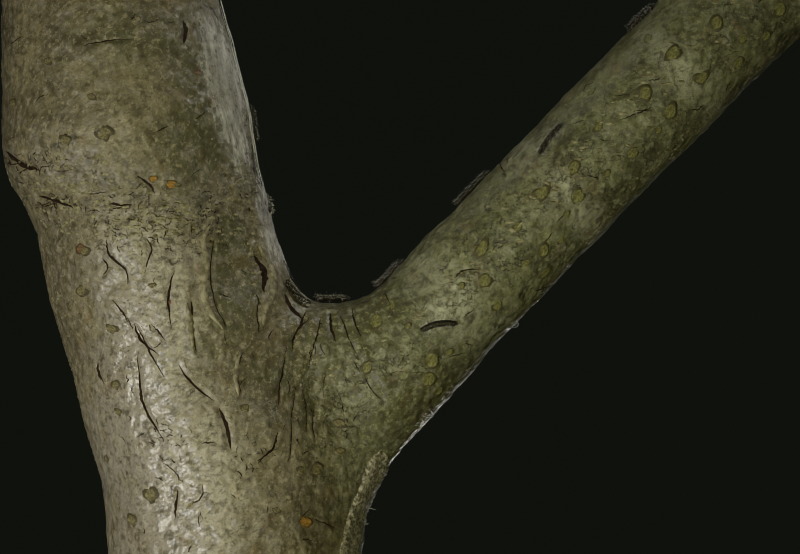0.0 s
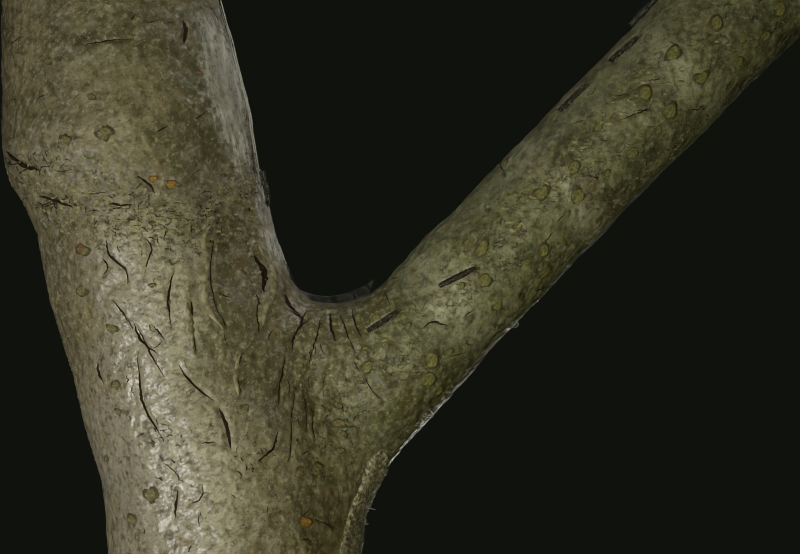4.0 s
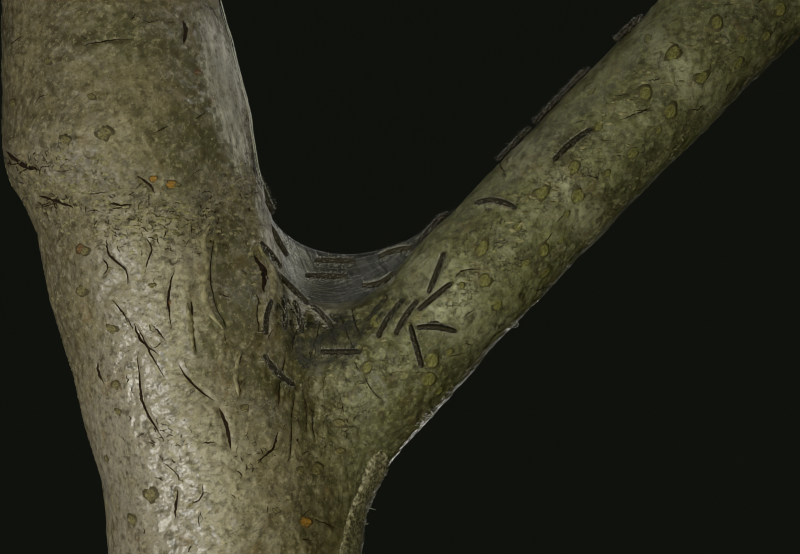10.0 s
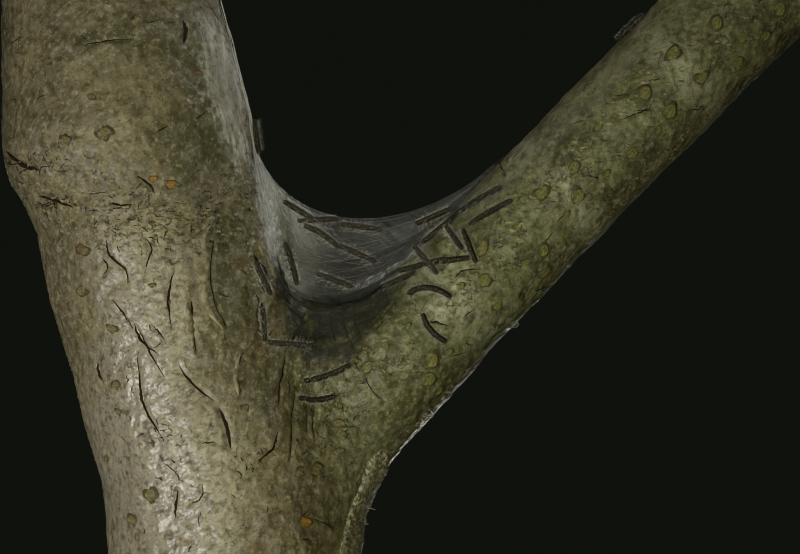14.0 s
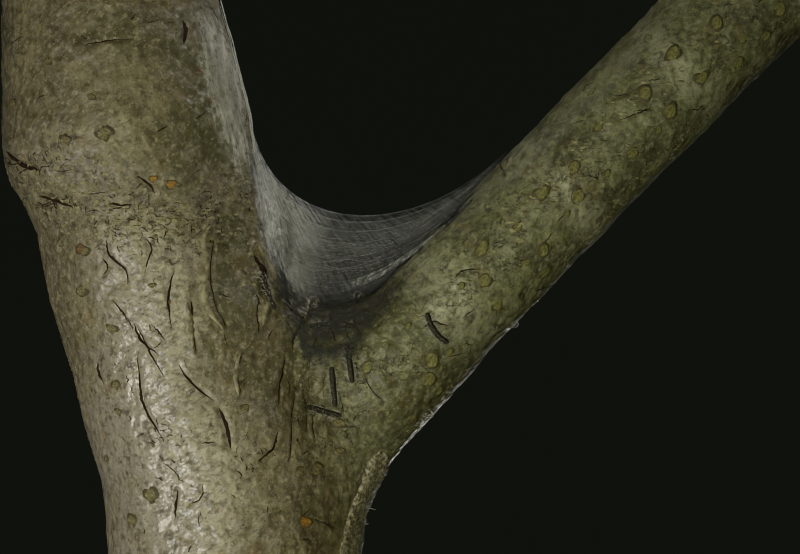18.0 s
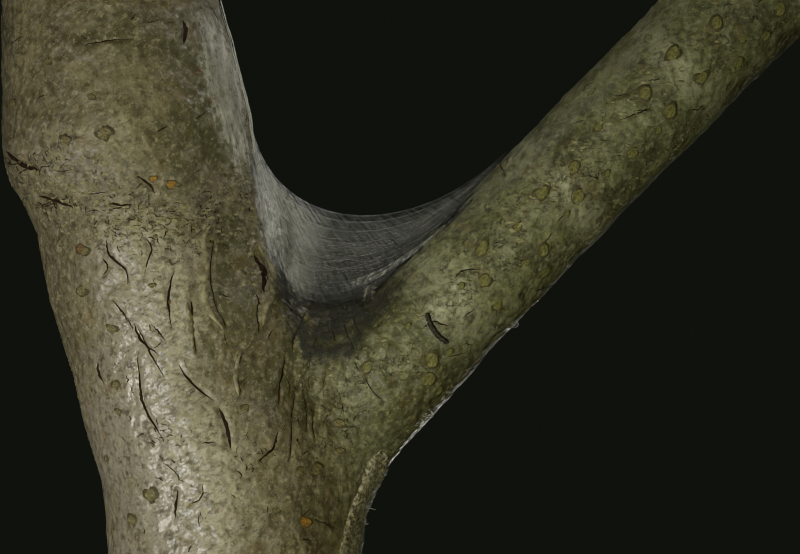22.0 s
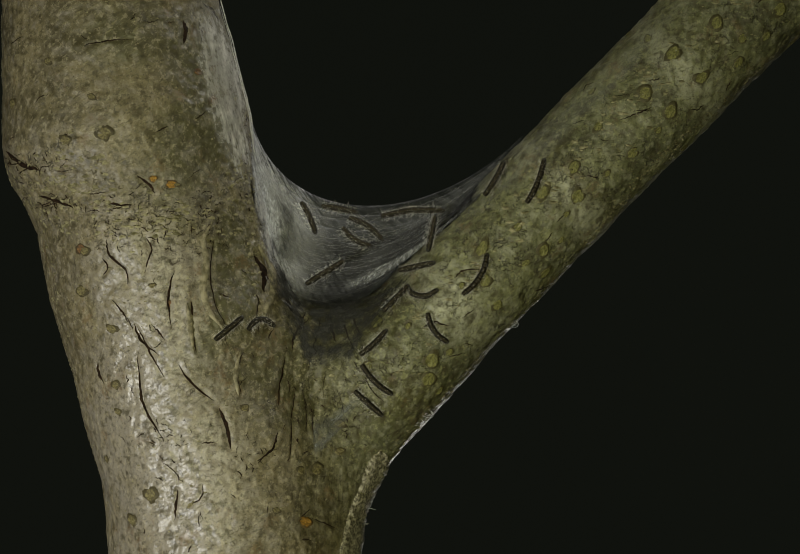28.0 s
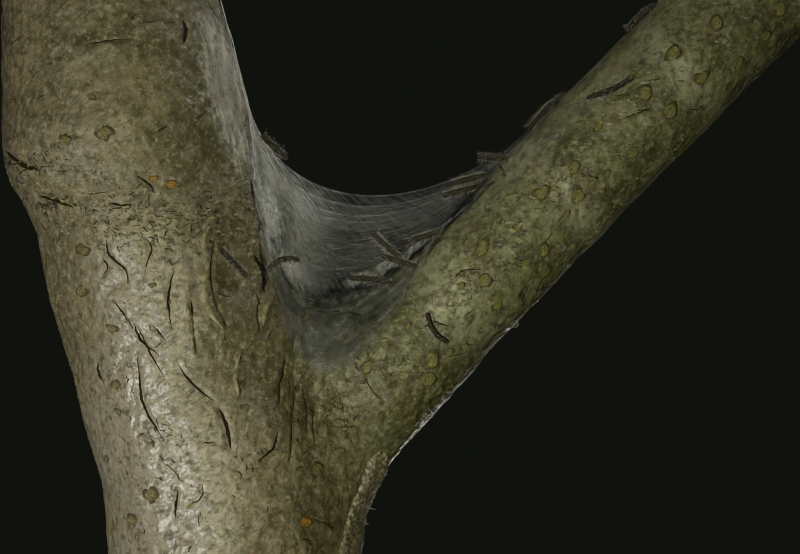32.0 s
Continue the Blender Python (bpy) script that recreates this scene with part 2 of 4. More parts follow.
        return (np.sqrt((to * to).sum(axis=2)) - r - t * dr).min(axis=1)
    best = None
    for i in range(len(a)):
        x, y, z = (p[:, c] - a[i, c] for c in range(3))
        t = np.clip((x * ab[i, 0] + y * ab[i, 1] + z * ab[i, 2]) / sq[i], 0, 1)
        x, y, z = x - t * ab[i, 0], y - t * ab[i, 1], z - t * ab[i, 2]
        d = np.sqrt(x * x + y * y + z * z) - r[i] - t * dr[i]
        best = d if best is None else np.minimum(best, d)
    return best


def soft_min(a, b, k):
    h = np.clip(0.5 + 0.5 * (b - a) / k, 0, 1)
    return b + (a - b) * h - k * h * (1 - h)


COLLAR = plan(650, 668)


def wood(p):
    """Signed distance to the wood, negative inside."""
    fork = soft_min(line_distance(p, "trunk"), line_distance(p, "branch"), 0.014)
    x, y, z = p[:, 0] - COLLAR[0], p[:, 1], p[:, 2] - COLLAR[2]
    y = y - np.clip(y, -0.009, 0.009)
    return soft_min(fork, np.sqrt(x * x + y * y + z * z) - 56 / U, 0.019)


CORNERS = np.array(((1, -1, -1), (-1, -1, 1), (-1, 1, -1), (1, 1, 1)), float)


def wood_normal(p, e=0.0003):
    g = sum(v * wood(p + v * e)[:, None] for v in CORNERS)
    return g / (np.linalg.norm(g, axis=1)[:, None] + 1e-12)


def onto_wood(p, times=4):
    for _ in range(times):
        p = p - wood(p)[:, None] * wood_normal(p)
    return p


def on_bark(xy, lift=0.0):
    """The places on the front of the bark that lie before these plan points."""
    xy = np.atleast_2d(np.asarray(xy, float))
    eye = np.array(EYE)
    way = np.stack([(xy[:, 0] - 784) / U, np.full(len(xy), DIST), (543 - xy[:, 1]) / U], axis=1)
    way /= np.linalg.norm(way, axis=1)[:, None]
    t = np.full(len(xy), DIST - 0.06)
    for _ in range(18):
        t = np.minimum(t + wood(eye + way * t[:, None]), DIST + 0.004)
    p = onto_wood(eye + way * t[:, None], 2)
    return p + wood_normal(p) * lift


def seen_plan(p):
    """The plan point before which a place lies."""
    k = DIST / (p[:, 1] + DIST)
    return np.stack([p[:, 0] * k * U + 784, 543 - (p[:, 2] - Z0) * k * U], axis=1)


# Cracks (width, then the line) and raised ridges of the bark.
CRACKS = [
    (5, [(268, 700), (275, 760), (285, 800), (318, 858)]), (5, [(262, 635), (275, 665), (312, 697)]),
    (5, [(350, 715), (380, 755), (420, 785)]), (9, [(430, 800), (443, 830), (452, 880)]),
    (5, [(342, 530), (331, 580), (336, 645)]), (7, [(375, 590), (376, 640), (384, 690)]),
    (12, [(502, 500), (521, 535), (519, 572)]), (4, [(508, 590), (506, 620), (509, 652)]),
    (5, [(210, 470), (215, 500), (245, 530), (250, 560)]), (4, [(219, 588), (240, 612), (250, 632)]),
    (4, [(285, 465), (297, 490), (283, 535)]), (4, [(190, 712), (196, 735), (204, 754)]),
    (8, [(76, 384), (110, 395), (143, 408)]), (7, [(214, 400), (236, 402), (260, 402)]),
    (11, [(18, 295), (55, 320), (82, 332)]), (5, [(546, 845), (535, 880), (502, 905)]),
    (3, [(580, 770), (573, 830), (570, 905)]), (2, [(596, 770), (601, 810), (602, 845)]),
    (4, [(562, 700), (553, 745), (548, 795)]), (4, [(397, 950), (393, 975), (372, 990)]),
    (5, [(347, 960), (345, 990), (341, 1020)]), (3, [(160, 90), (210, 80), (262, 76)]),
    (3, [(612, 1015), (640, 1028), (662, 1036)]), (3, [(590, 1056), (612, 1060)]),
    (7, [(648, 604), (650, 630), (658, 668)]), (5, [(600, 606), (588, 640), (574, 668)]), (4, [(690, 600), (696, 630), (708, 660)]),
    (2, [(628, 640), (612, 690), (604, 730)]), (2, [(640, 720), (634, 760), (636, 800)]), (2, [(660, 760), (672, 800), (674, 830)]), (2, [(618, 790), (612, 830), (618, 862)]),
    (9, [(560, 575), (575, 605), (596, 622)]), (4, [(606, 615), (583, 655), (574, 690)]),
    (3, [(628, 612), (620, 650), (616, 700)]), (3, [(668, 612), (684, 660), (702, 700)]), (2, [(712, 730), (730, 765), (755, 790)]),
    (10, [(361, 40), (366, 62), (362, 84)]), (6, [(395, 42), (399, 80)]), (5, [(402, 5), (420, 22), (432, 42)]),
    (8, [(448, 200), (462, 222), (474, 230)]), (6, [(268, 344), (292, 362), (302, 378)]),
    (4, [(268, 640), (285, 675), (322, 740)]), (4, [(296, 636), (315, 655), (322, 668)]),
    (4, [(478, 690), (466, 725), (472, 772)]), (4, [(203, 540), (212, 522), (200, 505)]),
    (5, [(830, 640), (850, 630), (880, 640)]), (4, [(890, 545), (905, 530), (940, 528)]),
    (4, [(395, 870), (420, 868)]), (3, [(320, 905), (345, 930), (350, 945)]),
    (8, [(495, 285), (500, 330), (512, 362)]), (7, [(478, 300), (482, 322)]), (9, [(515, 395), (520, 428)]),
    (4, [(420, 470), (416, 530), (422, 590), (442, 642)]), (3, [(430, 575), (452, 582)]), (3, [(980, 320), (990, 345)]), (3, [(1215, 235), (1250, 222), (1280, 210)]), (3, [(1150, 345), (1175, 350)]),
]
RIDGES = [
    (9, [(412, 436), (400, 470), (408, 515), (399, 570), (412, 610), (434, 645)]), (9, [(505, 480), (535, 530), (536, 575), (518, 610), (514, 640)]),
    (8, [(366, 595), (372, 640), (380, 690)]), (7, [(470, 690), (462, 735), (466, 775)]), (8, [(590, 640), (592, 720), (585, 880)]),
    (8, [(640, 660), (632, 740), (640, 860)]), (8, [(560, 640), (545, 700), (538, 760)]), (7, [(500, 905), (530, 880), (552, 850)]),
    (8, [(735, 905), (712, 960), (690, 1020), (672, 1086)]), (7, [(752, 920), (730, 985), (712, 1060)]),
    (10, [(30, 285), (90, 345), (160, 390), (270, 412), (380, 400)]), (9, [(690, 640), (715, 700), (760, 760)]),
]
# Wide soft swellings and hollows: x, y, reach, height in millimetres.
SWELLINGS = [(60, 300, 70, 1.6), (330, 345, 90, 1.0), (452, 545, 42, -1.8), (430, 60, 60, -0.8), (620, 700, 80, -1.2), (845, 720, 50, 0.7),
             (300, 880, 120, 0.7), (380, 640, 70, 0.6), (150, 150, 120, 0.6), (740, 640, 40, 0.6), (655, 620, 45, -1.6), (230, 480, 80, 0.5)]


def line_reach(xy, line):
    best = None
    for a, b in zip(line, line[1:]):
        a, b = np.array(a, float), np.array(b, float)
        ab = b - a
        t = np.clip(((xy - a) @ ab) / (ab @ ab), 0, 1)
        d = np.linalg.norm(xy - a - t[:, None] * ab, axis=1)
        best = d if best is None else np.minimum(best, d)
    return best


def bark_relief(p, normal):
    """Height of the bark's relief in metres."""
    front = np.clip((0.25 - normal[:, 1]) / 0.3, 0, 1)
    xy = seen_plan(p)
    h = np.zeros(len(p))
    for width, line in CRACKS:
        d = line_reach(xy, line) / width
        h += 0.00010 * np.exp(-((d - 1.5) / 0.7) ** 2) - 0.00040 * np.exp(-(d / 0.8) ** 2)
    for width, line in RIDGES:
        h += 0.00045 * np.exp(-(line_reach(xy, line) / width) ** 2)
    for x, y, reach, mm in SWELLINGS:
        h += 0.001 * mm * np.exp(-((xy[:, 0] - x) ** 2 + (xy[:, 1] - y) ** 2) / reach ** 2)
    lumps = np.array([noise.noise(Vector(v) * 70) * 0.0007 + noise.noise(Vector(v) * 260) * 0.00032 + noise.noise(Vector(v) * 620) * 0.00024 for v in p])
    return h * front + lumps


def net(low, high, step):
    """Quads over the wood's surface inside a box."""
    n = np.ceil((np.array(high) - np.array(low)) / step).astype(int)
    ax = [low[i] + step * np.arange(n[i] + 1) for i in range(3)]
    g = np.stack(np.meshgrid(*ax, indexing="ij"), axis=-1)
    solid = (wood(g.reshape(-1, 3)).reshape(g.shape[:3])) < 0
    cells = sum(solid[i:n[0] + i, j:n[1] + j, k:n[2] + k].astype(np.int8) for i in (0, 1) for j in (0, 1) for k in (0, 1))
    live = (cells > 0) & (cells < 8)
    number = np.full(live.shape, -1, np.int64)
    number[live] = np.arange(live.sum())
    verts = np.argwhere(live) * step + np.array(low) + step / 2
    quads = []
    for axis in range(3):
        b, c = (axis + 1) % 3, (axis + 2) % 3
        one, two = [slice(None)] * 3, [slice(None)] * 3
        one[axis], two[axis] = slice(0, -1), slice(1, None)
        change = solid[tuple(one)] != solid[tuple(two)]
        at = np.argwhere(change)
        outward = solid[tuple(one)][change]
        ok = (at[:, b] > 0) & (at[:, c] > 0) & (at[:, b] < n[b]) & (at[:, c] < n[c])
        at, outward = at[ok], outward[ok]
        ring = []
        for db, dc in ((-1, -1), (0, -1), (0, 0), (-1, 0)):
            q = at.copy()
            q[:, b] += db
            q[:, c] += dc
            ring.append(number[q[:, 0], q[:, 1], q[:, 2]])
        ring = np.stack(ring, axis=1)
        ring[~outward] = ring[~outward][:, ::-1]
        quads.append(ring)
    return verts, np.concatenate(quads)


def refine(verts, quads):
    """Each quad in four."""
    edges = np.sort(np.stack([quads, np.roll(quads, -1, axis=1)], axis=2).reshape(-1, 2), axis=1)
    key, back = np.unique(edges[:, 0] * len(verts) + edges[:, 1], return_inverse=True)
    mids = (verts[key // len(verts)] + verts[key % len(verts)]) / 2
    middle = verts[quads].mean(axis=1)
    e = back.reshape(-1, 4) + len(verts)
    m = np.arange(len(quads)) + len(verts) + len(mids)
    parts = [np.stack([quads[:, i], e[:, i], m, e[:, i - 1]], axis=1) for i in range(4)]
    return np.concatenate([verts, mids, middle]), np.concatenate(parts)


def corner_normals(verts, quads):
    fn = np.cross(verts[quads[:, 2]] - verts[quads[:, 0]], verts[quads[:, 3]] - verts[quads[:, 1]])
    out = np.zeros_like(verts)
    for i in range(4):
        np.add.at(out, quads[:, i], fn)
    return out / (np.linalg.norm(out, axis=1)[:, None] + 1e-12)


tree = tagged(new("tree"), "young tree with smooth grey-brown bark, forking into a thick branch", "tree")
tree.location = (plan(470, 1300)[0], 0, 0)
bpy.context.view_layer.update()


def tree_part(name, me, label=""):
    ob = part(name, me, tree, label)
    ob.matrix_parent_inverse = Matrix.Translation(-tree.location)
    return ob


def share(me, lead):
    """How far each place belongs to the branch, from the lead of its distance."""
    me.attributes.new("branch_share", "FLOAT", "POINT").data.foreach_set("value", np.clip(0.5 + lead / 0.03, 0, 1).astype(np.float32))


# Where the bark is algal green or has the fork's shade painted in, silvery and glossier, or crusted: x, y, reach
# across, reach along, lean in degrees, amount.
GREEN_AND_SHADE = [(400, 610, 55, 80, 0, 0.7), (400, 210, 75, 190, 15, 0.9), (285, 70, 130, 60, 0, 0.6), (452, 545, 38, 90, 0, 1.4), (620, 730, 105, 120, 0, 0.95), (610, 960, 100, 120, 0, 0.2),
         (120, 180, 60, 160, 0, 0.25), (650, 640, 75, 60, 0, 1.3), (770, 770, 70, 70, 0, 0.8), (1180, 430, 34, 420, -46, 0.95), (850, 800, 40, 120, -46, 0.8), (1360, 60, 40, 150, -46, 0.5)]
SILVER = [(285, 710, 74, 250, 12, 1.0), (345, 960, 120, 170, 5, 0.9), (250, 500, 75, 90, 0, 0.7), (500, 960, 90, 120, 0, 0.35), (400, 850, 70, 90, 0, 0.35),
          (1090, 370, 34, 260, -45, 0.75), (1330, 130, 30, 160, -45, 0.7), (880, 590, 44, 110, -45, 0.75), (120, 300, 120, 70, 0, 0.3), (700, 800, 60, 60, 0, 0.3)]
GRIT = [(310, 425, 150, 42, 0, 0.9), (90, 380, 90, 60, 30, 0.7), (470, 330, 30, 130, 8, 0.8), (700, 700, 90, 90, 0, 0.2), (1000, 500, 60, 420, -45, 0.4),
        (1200, 400, 30, 500, -45, 0.7), (400, 60, 50, 60, 0, 0.4), (600, 820, 60, 90, 0, 0.5)]


def field(me, name, verts, spots):
    """A soft field over the front of the bark."""
    xy, out = seen_plan(verts), np.zeros(len(verts))
    for x, y, across, along, lean, amount in spots:
        c, s = math.cos(radians(lean)), math.sin(radians(lean))
        dx, dy = xy[:, 0] - x, xy[:, 1] - y
        a, b = (dx * c + dy * s) / across, (dy * c - dx * s) / along
        out = np.maximum(out, amount * np.exp(-0.5 * (a * a + b * b)))
    me.attributes.new(name, "FLOAT", "POINT").data.foreach_set("value", out.astype(np.float32))


def build_fork():
    low, high = plan(-90, 1250, -0.05), plan(1780, -330, 0.05)
    verts, quads = net(low, high, 0.0014)
    verts = onto_wood(verts, 3)
    verts, quads = refine(verts, quads)
    verts = onto_wood(verts, 1)
    nrm = wood_normal(verts)
    verts = verts + nrm * bark_relief(verts, nrm)[:, None]
    nrm = corner_normals(verts, quads)
    middle = verts[quads].mean(axis=1)
    of_branch = line_distance(middle, "branch") < line_distance(middle, "trunk")
    for name, chosen, material, label in (("trunk", ~of_branch, BARK, "grey-brown trunk bark with cracks and pale crust"),
                                          ("branch", of_branch, BARK, "olive-green branch bark dotted with lenticels")):
        used, faces = np.unique(quads[chosen], return_inverse=True)
        me = mesh_of(name, verts[used], faces.reshape(-1, 4), material)
        share(me, line_distance(verts[used], "trunk") - line_distance(verts[used], "branch"))
        for which, spots in (("green", GREEN_AND_SHADE), ("silver", SILVER), ("grit", GRIT)):
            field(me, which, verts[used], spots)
        me.normals_split_custom_set_from_vertices([tuple(v) for v in nrm[used]])
        tree_part(name, me, label)


def limb_tube(name, stops, material, label):
    """A round limb through stops of (place, radius)."""
    verts = []
    for i, (p, r) in enumerate(stops):
        a, b = Vector(stops[max(0, i - 1)][0]), Vector(stops[min(len(stops) - 1, i + 1)][0])
        q = (b - a).to_track_quat("Z", "Y")
        for j in range(40):
            w = 2 * math.pi * j / 40
            bulge = 1 + 0.03 * noise.noise(Vector((math.cos(w), math.sin(w), i * 0.7)))
            verts.append(Vector(p) + q @ Vector((math.cos(w) * r * bulge, math.sin(w) * r * bulge, 0)))
    faces = grid_faces(len(stops), 40, True)
    faces.append(tuple(range(40))[::-1])
    faces.append(tuple(range(len(verts) - 40, len(verts))))
    me = mesh_of(name, verts, faces, material)
    share(me, np.full(len(verts), 1.0 if name.startswith("branch") else -1.0))
    return tree_part(name, me, label)


def build_tree():
    build_fork()
    foot = plan(470, 1300)
    limb_tube("trunk_base", [((foot[0] + 0.010 * k, 0, z), r) for k, z, r in ((-0.15, plan(0, 1235)[2], 0.0405), (0.2, 0.85, 0.043), (0.6, 0.5, 0.046),
              (0.8, 0.2, 0.052), (0.8, 0.07, 0.062), (0.8, 0.0, 0.082), (0.8, -0.04, 0.10))], BARK, "lower trunk flaring into the soil")
    limb_tube("trunk_top", [(plan(x, y), r / U) for x, y, r in ((170, -310, 201), (120, -700, 190), (90, -1200, 175), (110, -1900, 150), (140, -2800, 110))], BARK, "")
    limb_tube("branch_end", [(plan(x, y), r / U) for x, y, r in ((1720, -240, 115), (2100, -600, 108), (2600, -1000, 95), (3200, -1500, 75))], BARK, "")


build_tree()


# ---- lenticels, cracks and flakes on the bark ----
def surface_frame(xy, turn=0.0, lift=0.0):
    p = on_bark([xy], 0.0)
    n = wood_normal(p)
    p, n = p + n * bark_relief(p, n)[:, None], n[0]
    up = np.array((math.sin(turn), 0, math.cos(turn)))
    x = np.cross(up, n)
    x /= np.linalg.norm(x)
    y = np.cross(n, x)
    m = Matrix.Identity(4)
    for i in range(3):
        m[i][0], m[i][1], m[i][2], m[i][3] = x[i], y[i], n[i], (p[0] + n * lift)[i]
    return m


def lenticel_mesh(seed, material):
    """A corky lens with a raised rim and a split across it."""
    rng = random.Random(seed)
    profile = [(1.30, -0.10), (1.05, 0.10), (0.85, 0.22), (0.62, 0.10), (0.35, 0.20), (0.0, 0.24)]
    verts, sides = [], 14
    wob = [rng.uniform(0.6, 1.3) for _ in range(sides)]
    wob = [(wob[j] + wob[j - 1]) / 2 for j in range(sides)]
    for r, h in profile[:-1]:
        for j in range(sides):
            a = 2 * math.pi * j / sides
            k = r * wob[j]
            split = -0.16 if abs(math.sin(a)) < 0.3 and r < 0.9 else 0.0
            verts.append((math.cos(a) * k, math.sin(a) * k, (h + split + rng.uniform(-0.12, 0.12)) * 0.9))
    verts.append((0, 0, 0.08))
    faces = grid_faces(len(profile) - 1, sides, True)
    last = (len(profile) - 2) * sides
    faces += [(last + j, last + (j + 1) % sides, len(verts) - 1) for j in range(sides)]
    return mesh_of("lenticel", verts, faces, material)


LENTICEL_SHAPES = [lenticel_mesh(s, LENTICEL) for s in range(6)]
ORANGE_SHAPES = [lenticel_mesh(s, LENTICEL_ORANGE) for s in (11, 12)]
BRANCH_LENTICELS = [(1133, 385, 17), (1062, 378, 17), (1125, 328, 15), (1173, 247, 14), (1265, 183, 15), (1313, 218, 16), (1320, 105, 17), (1375, 152, 17),
                    (1447, 122, 15), (1530, 18, 16), (1405, 45, 14), (1455, 75, 12), (1240, 300, 15), (945, 487, 19), (950, 550, 14), (975, 597, 14),
                    (1065, 490, 15), (1068, 535, 14), (1030, 515, 11), (845, 705, 18), (838, 742, 18), (738, 630, 18), (720, 720, 13)]
MORE_BRANCH_LENTICELS = [(1160, 180, 10), (1270, 75, 10), (1015, 445, 10), (880, 690, 9), (770, 600, 10), (1190, 340, 9), (1340, 290, 10), (1500, 70, 11),
                         (1290, 255, 9), (905, 560, 8), (1100, 470, 9), (860, 765, 10), (1220, 55, 9), (985, 335, 9), (1110, 420, 8), (800, 640, 8)]
TRUNK_LENTICELS = [(298, 970, 16), (262, 1020, 14), (160, 570, 14), (218, 645, 13), (168, 492, 13), (228, 755, 10), (232, 808, 9), (375, 988, 15),
                   (28, 205, 17), (180, 190, 9), (205, 262, 15), (132, 275, 12), (95, 120, 9), (665, 885, 12), (665, 830, 13), (620, 920, 13), (590, 922, 10),
                   (418, 205, 12), (298, 560, 7), (345, 362, 6), (210, 900, 8), (480, 800, 9), (540, 1000, 8)]
OLD_SHAPES = [lenticel_mesh(s, LENTICEL_OLD) for s in range(20, 25)]
BROWN_SHAPES = [lenticel_mesh(s, LENTICEL_BROWN) for s in (15, 16)]
BROWN_LENTICELS = [(418, 196, 11), (446, 214, 14), (456, 268, 13), (390, 140, 12), (160, 488, 11), (330, 595, 9), (478, 312, 10)]
ORANGE_LENTICELS = [(598, 1022, 16), (334, 362, 13), (300, 350, 8)]


def build_lenticels():
    k = 0
    for spots, shapes in ((BRANCH_LENTICELS, LENTICEL_SHAPES), (MORE_BRANCH_LENTICELS, LENTICEL_SHAPES), (TRUNK_LENTICELS, OLD_SHAPES), (ORANGE_LENTICELS, ORANGE_SHAPES), (BROWN_LENTICELS, BROWN_SHAPES)):
        for x, y, r in spots:
            k += 1
            turn = radians(-45 if x > 700 else 15) + (k * 37 % 11 - 5) * 0.06
            ob = tree_part("lenticel", shapes[k % len(shapes)], "round orange lenticel" if shapes is ORANGE_SHAPES else "")
            ob.matrix_basis = surface_frame((x, y), turn, 0.0001) @ Matrix.Diagonal((r / U * (0.82 + 0.05 * (k % 4)), r / U * (0.78 - 0.06 * (k % 5)), r / U * 0.62, 1))


def smooth_line(line, steps=7):
    """A Catmull-Rom line through the points."""
    pts = [np.array(p, float) for p in line]
    pts = [2 * pts[0] - pts[1], *pts, 2 * pts[-1] - pts[-2]]
    out = []
    for i in range(1, len(pts) - 2):
        for t in np.linspace(0, 1, steps, endpoint=False):
            a, b, c, d = pts[i - 1:i + 3]
            out.append(0.5 * (2 * b + (c - a) * t + (2 * a - 5 * b + 4 * c - d) * t * t + (3 * b - a - 3 * c + d) * t ** 3))
    return np.array([*out, pts[-2]])


def on_skin(xy, lift=0.0):
    """Places on the bark with its relief, and the normals there."""
    p = on_bark(xy)
    n = wood_normal(p)
    return p + n * (bark_relief(p, n) + lift)[:, None], n


def strip_on_bark(name, line, width, height, material, seed=0):
    """A tapering, uneven strip that follows the bark."""
    rng = random.Random(seed)
    xy = smooth_line(line)
    way = np.gradient(xy, axis=0)
    way /= np.linalg.norm(way, axis=1)[:, None]
    side = np.stack([-way[:, 1], way[:, 0]], axis=1)
    taper = np.sin(np.linspace(0.06, math.pi - 0.06, len(xy))) ** 0.7
    wide = width * taper * np.array([rng.uniform(0.75, 1.2) for _ in xy])
    drift = np.cumsum([rng.uniform(-1, 1) for _ in xy])
    xy = xy + side * ((drift - np.linspace(drift[0], drift[-1], len(xy))) * 0.9 + np.array([rng.uniform(-0.7, 0.7) for _ in xy]))[:, None]
    rows = [xy + side * (wide * k)[:, None] for k in (-0.5, -0.28, 0, 0.28, 0.5)]
    lift = (-0.25, 0.7, 1.0, 0.7, -0.25)
    flat, nrm = on_skin(np.stack(rows, axis=1).reshape(-1, 2))
    verts = flat + nrm * (np.tile(lift, len(xy)) * height + 0.00012)[:, None]
    return mesh_of(name, verts, grid_faces(len(xy), 5), material)


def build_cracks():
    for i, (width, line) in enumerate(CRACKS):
        tree_part("crack", strip_on_bark("crack", line, width * 0.9, 0.00016, CRACK_SHADE, i))
    for i, (width, line) in enumerate(RIDGES[:4]):
        tree_part("bark_ridge", strip_on_bark("bark_ridge", line, width * 1.5, 0.0005, WEATHERED, 50 + i))


def build_flange():
    """A torn lip of bark with a flat grey face and a ragged outer edge."""
    rng = random.Random(77)
    line = smooth_line([(752, 888), (738, 918), (722, 962), (703, 1010), (689, 1062), (678, 1110)], 12)
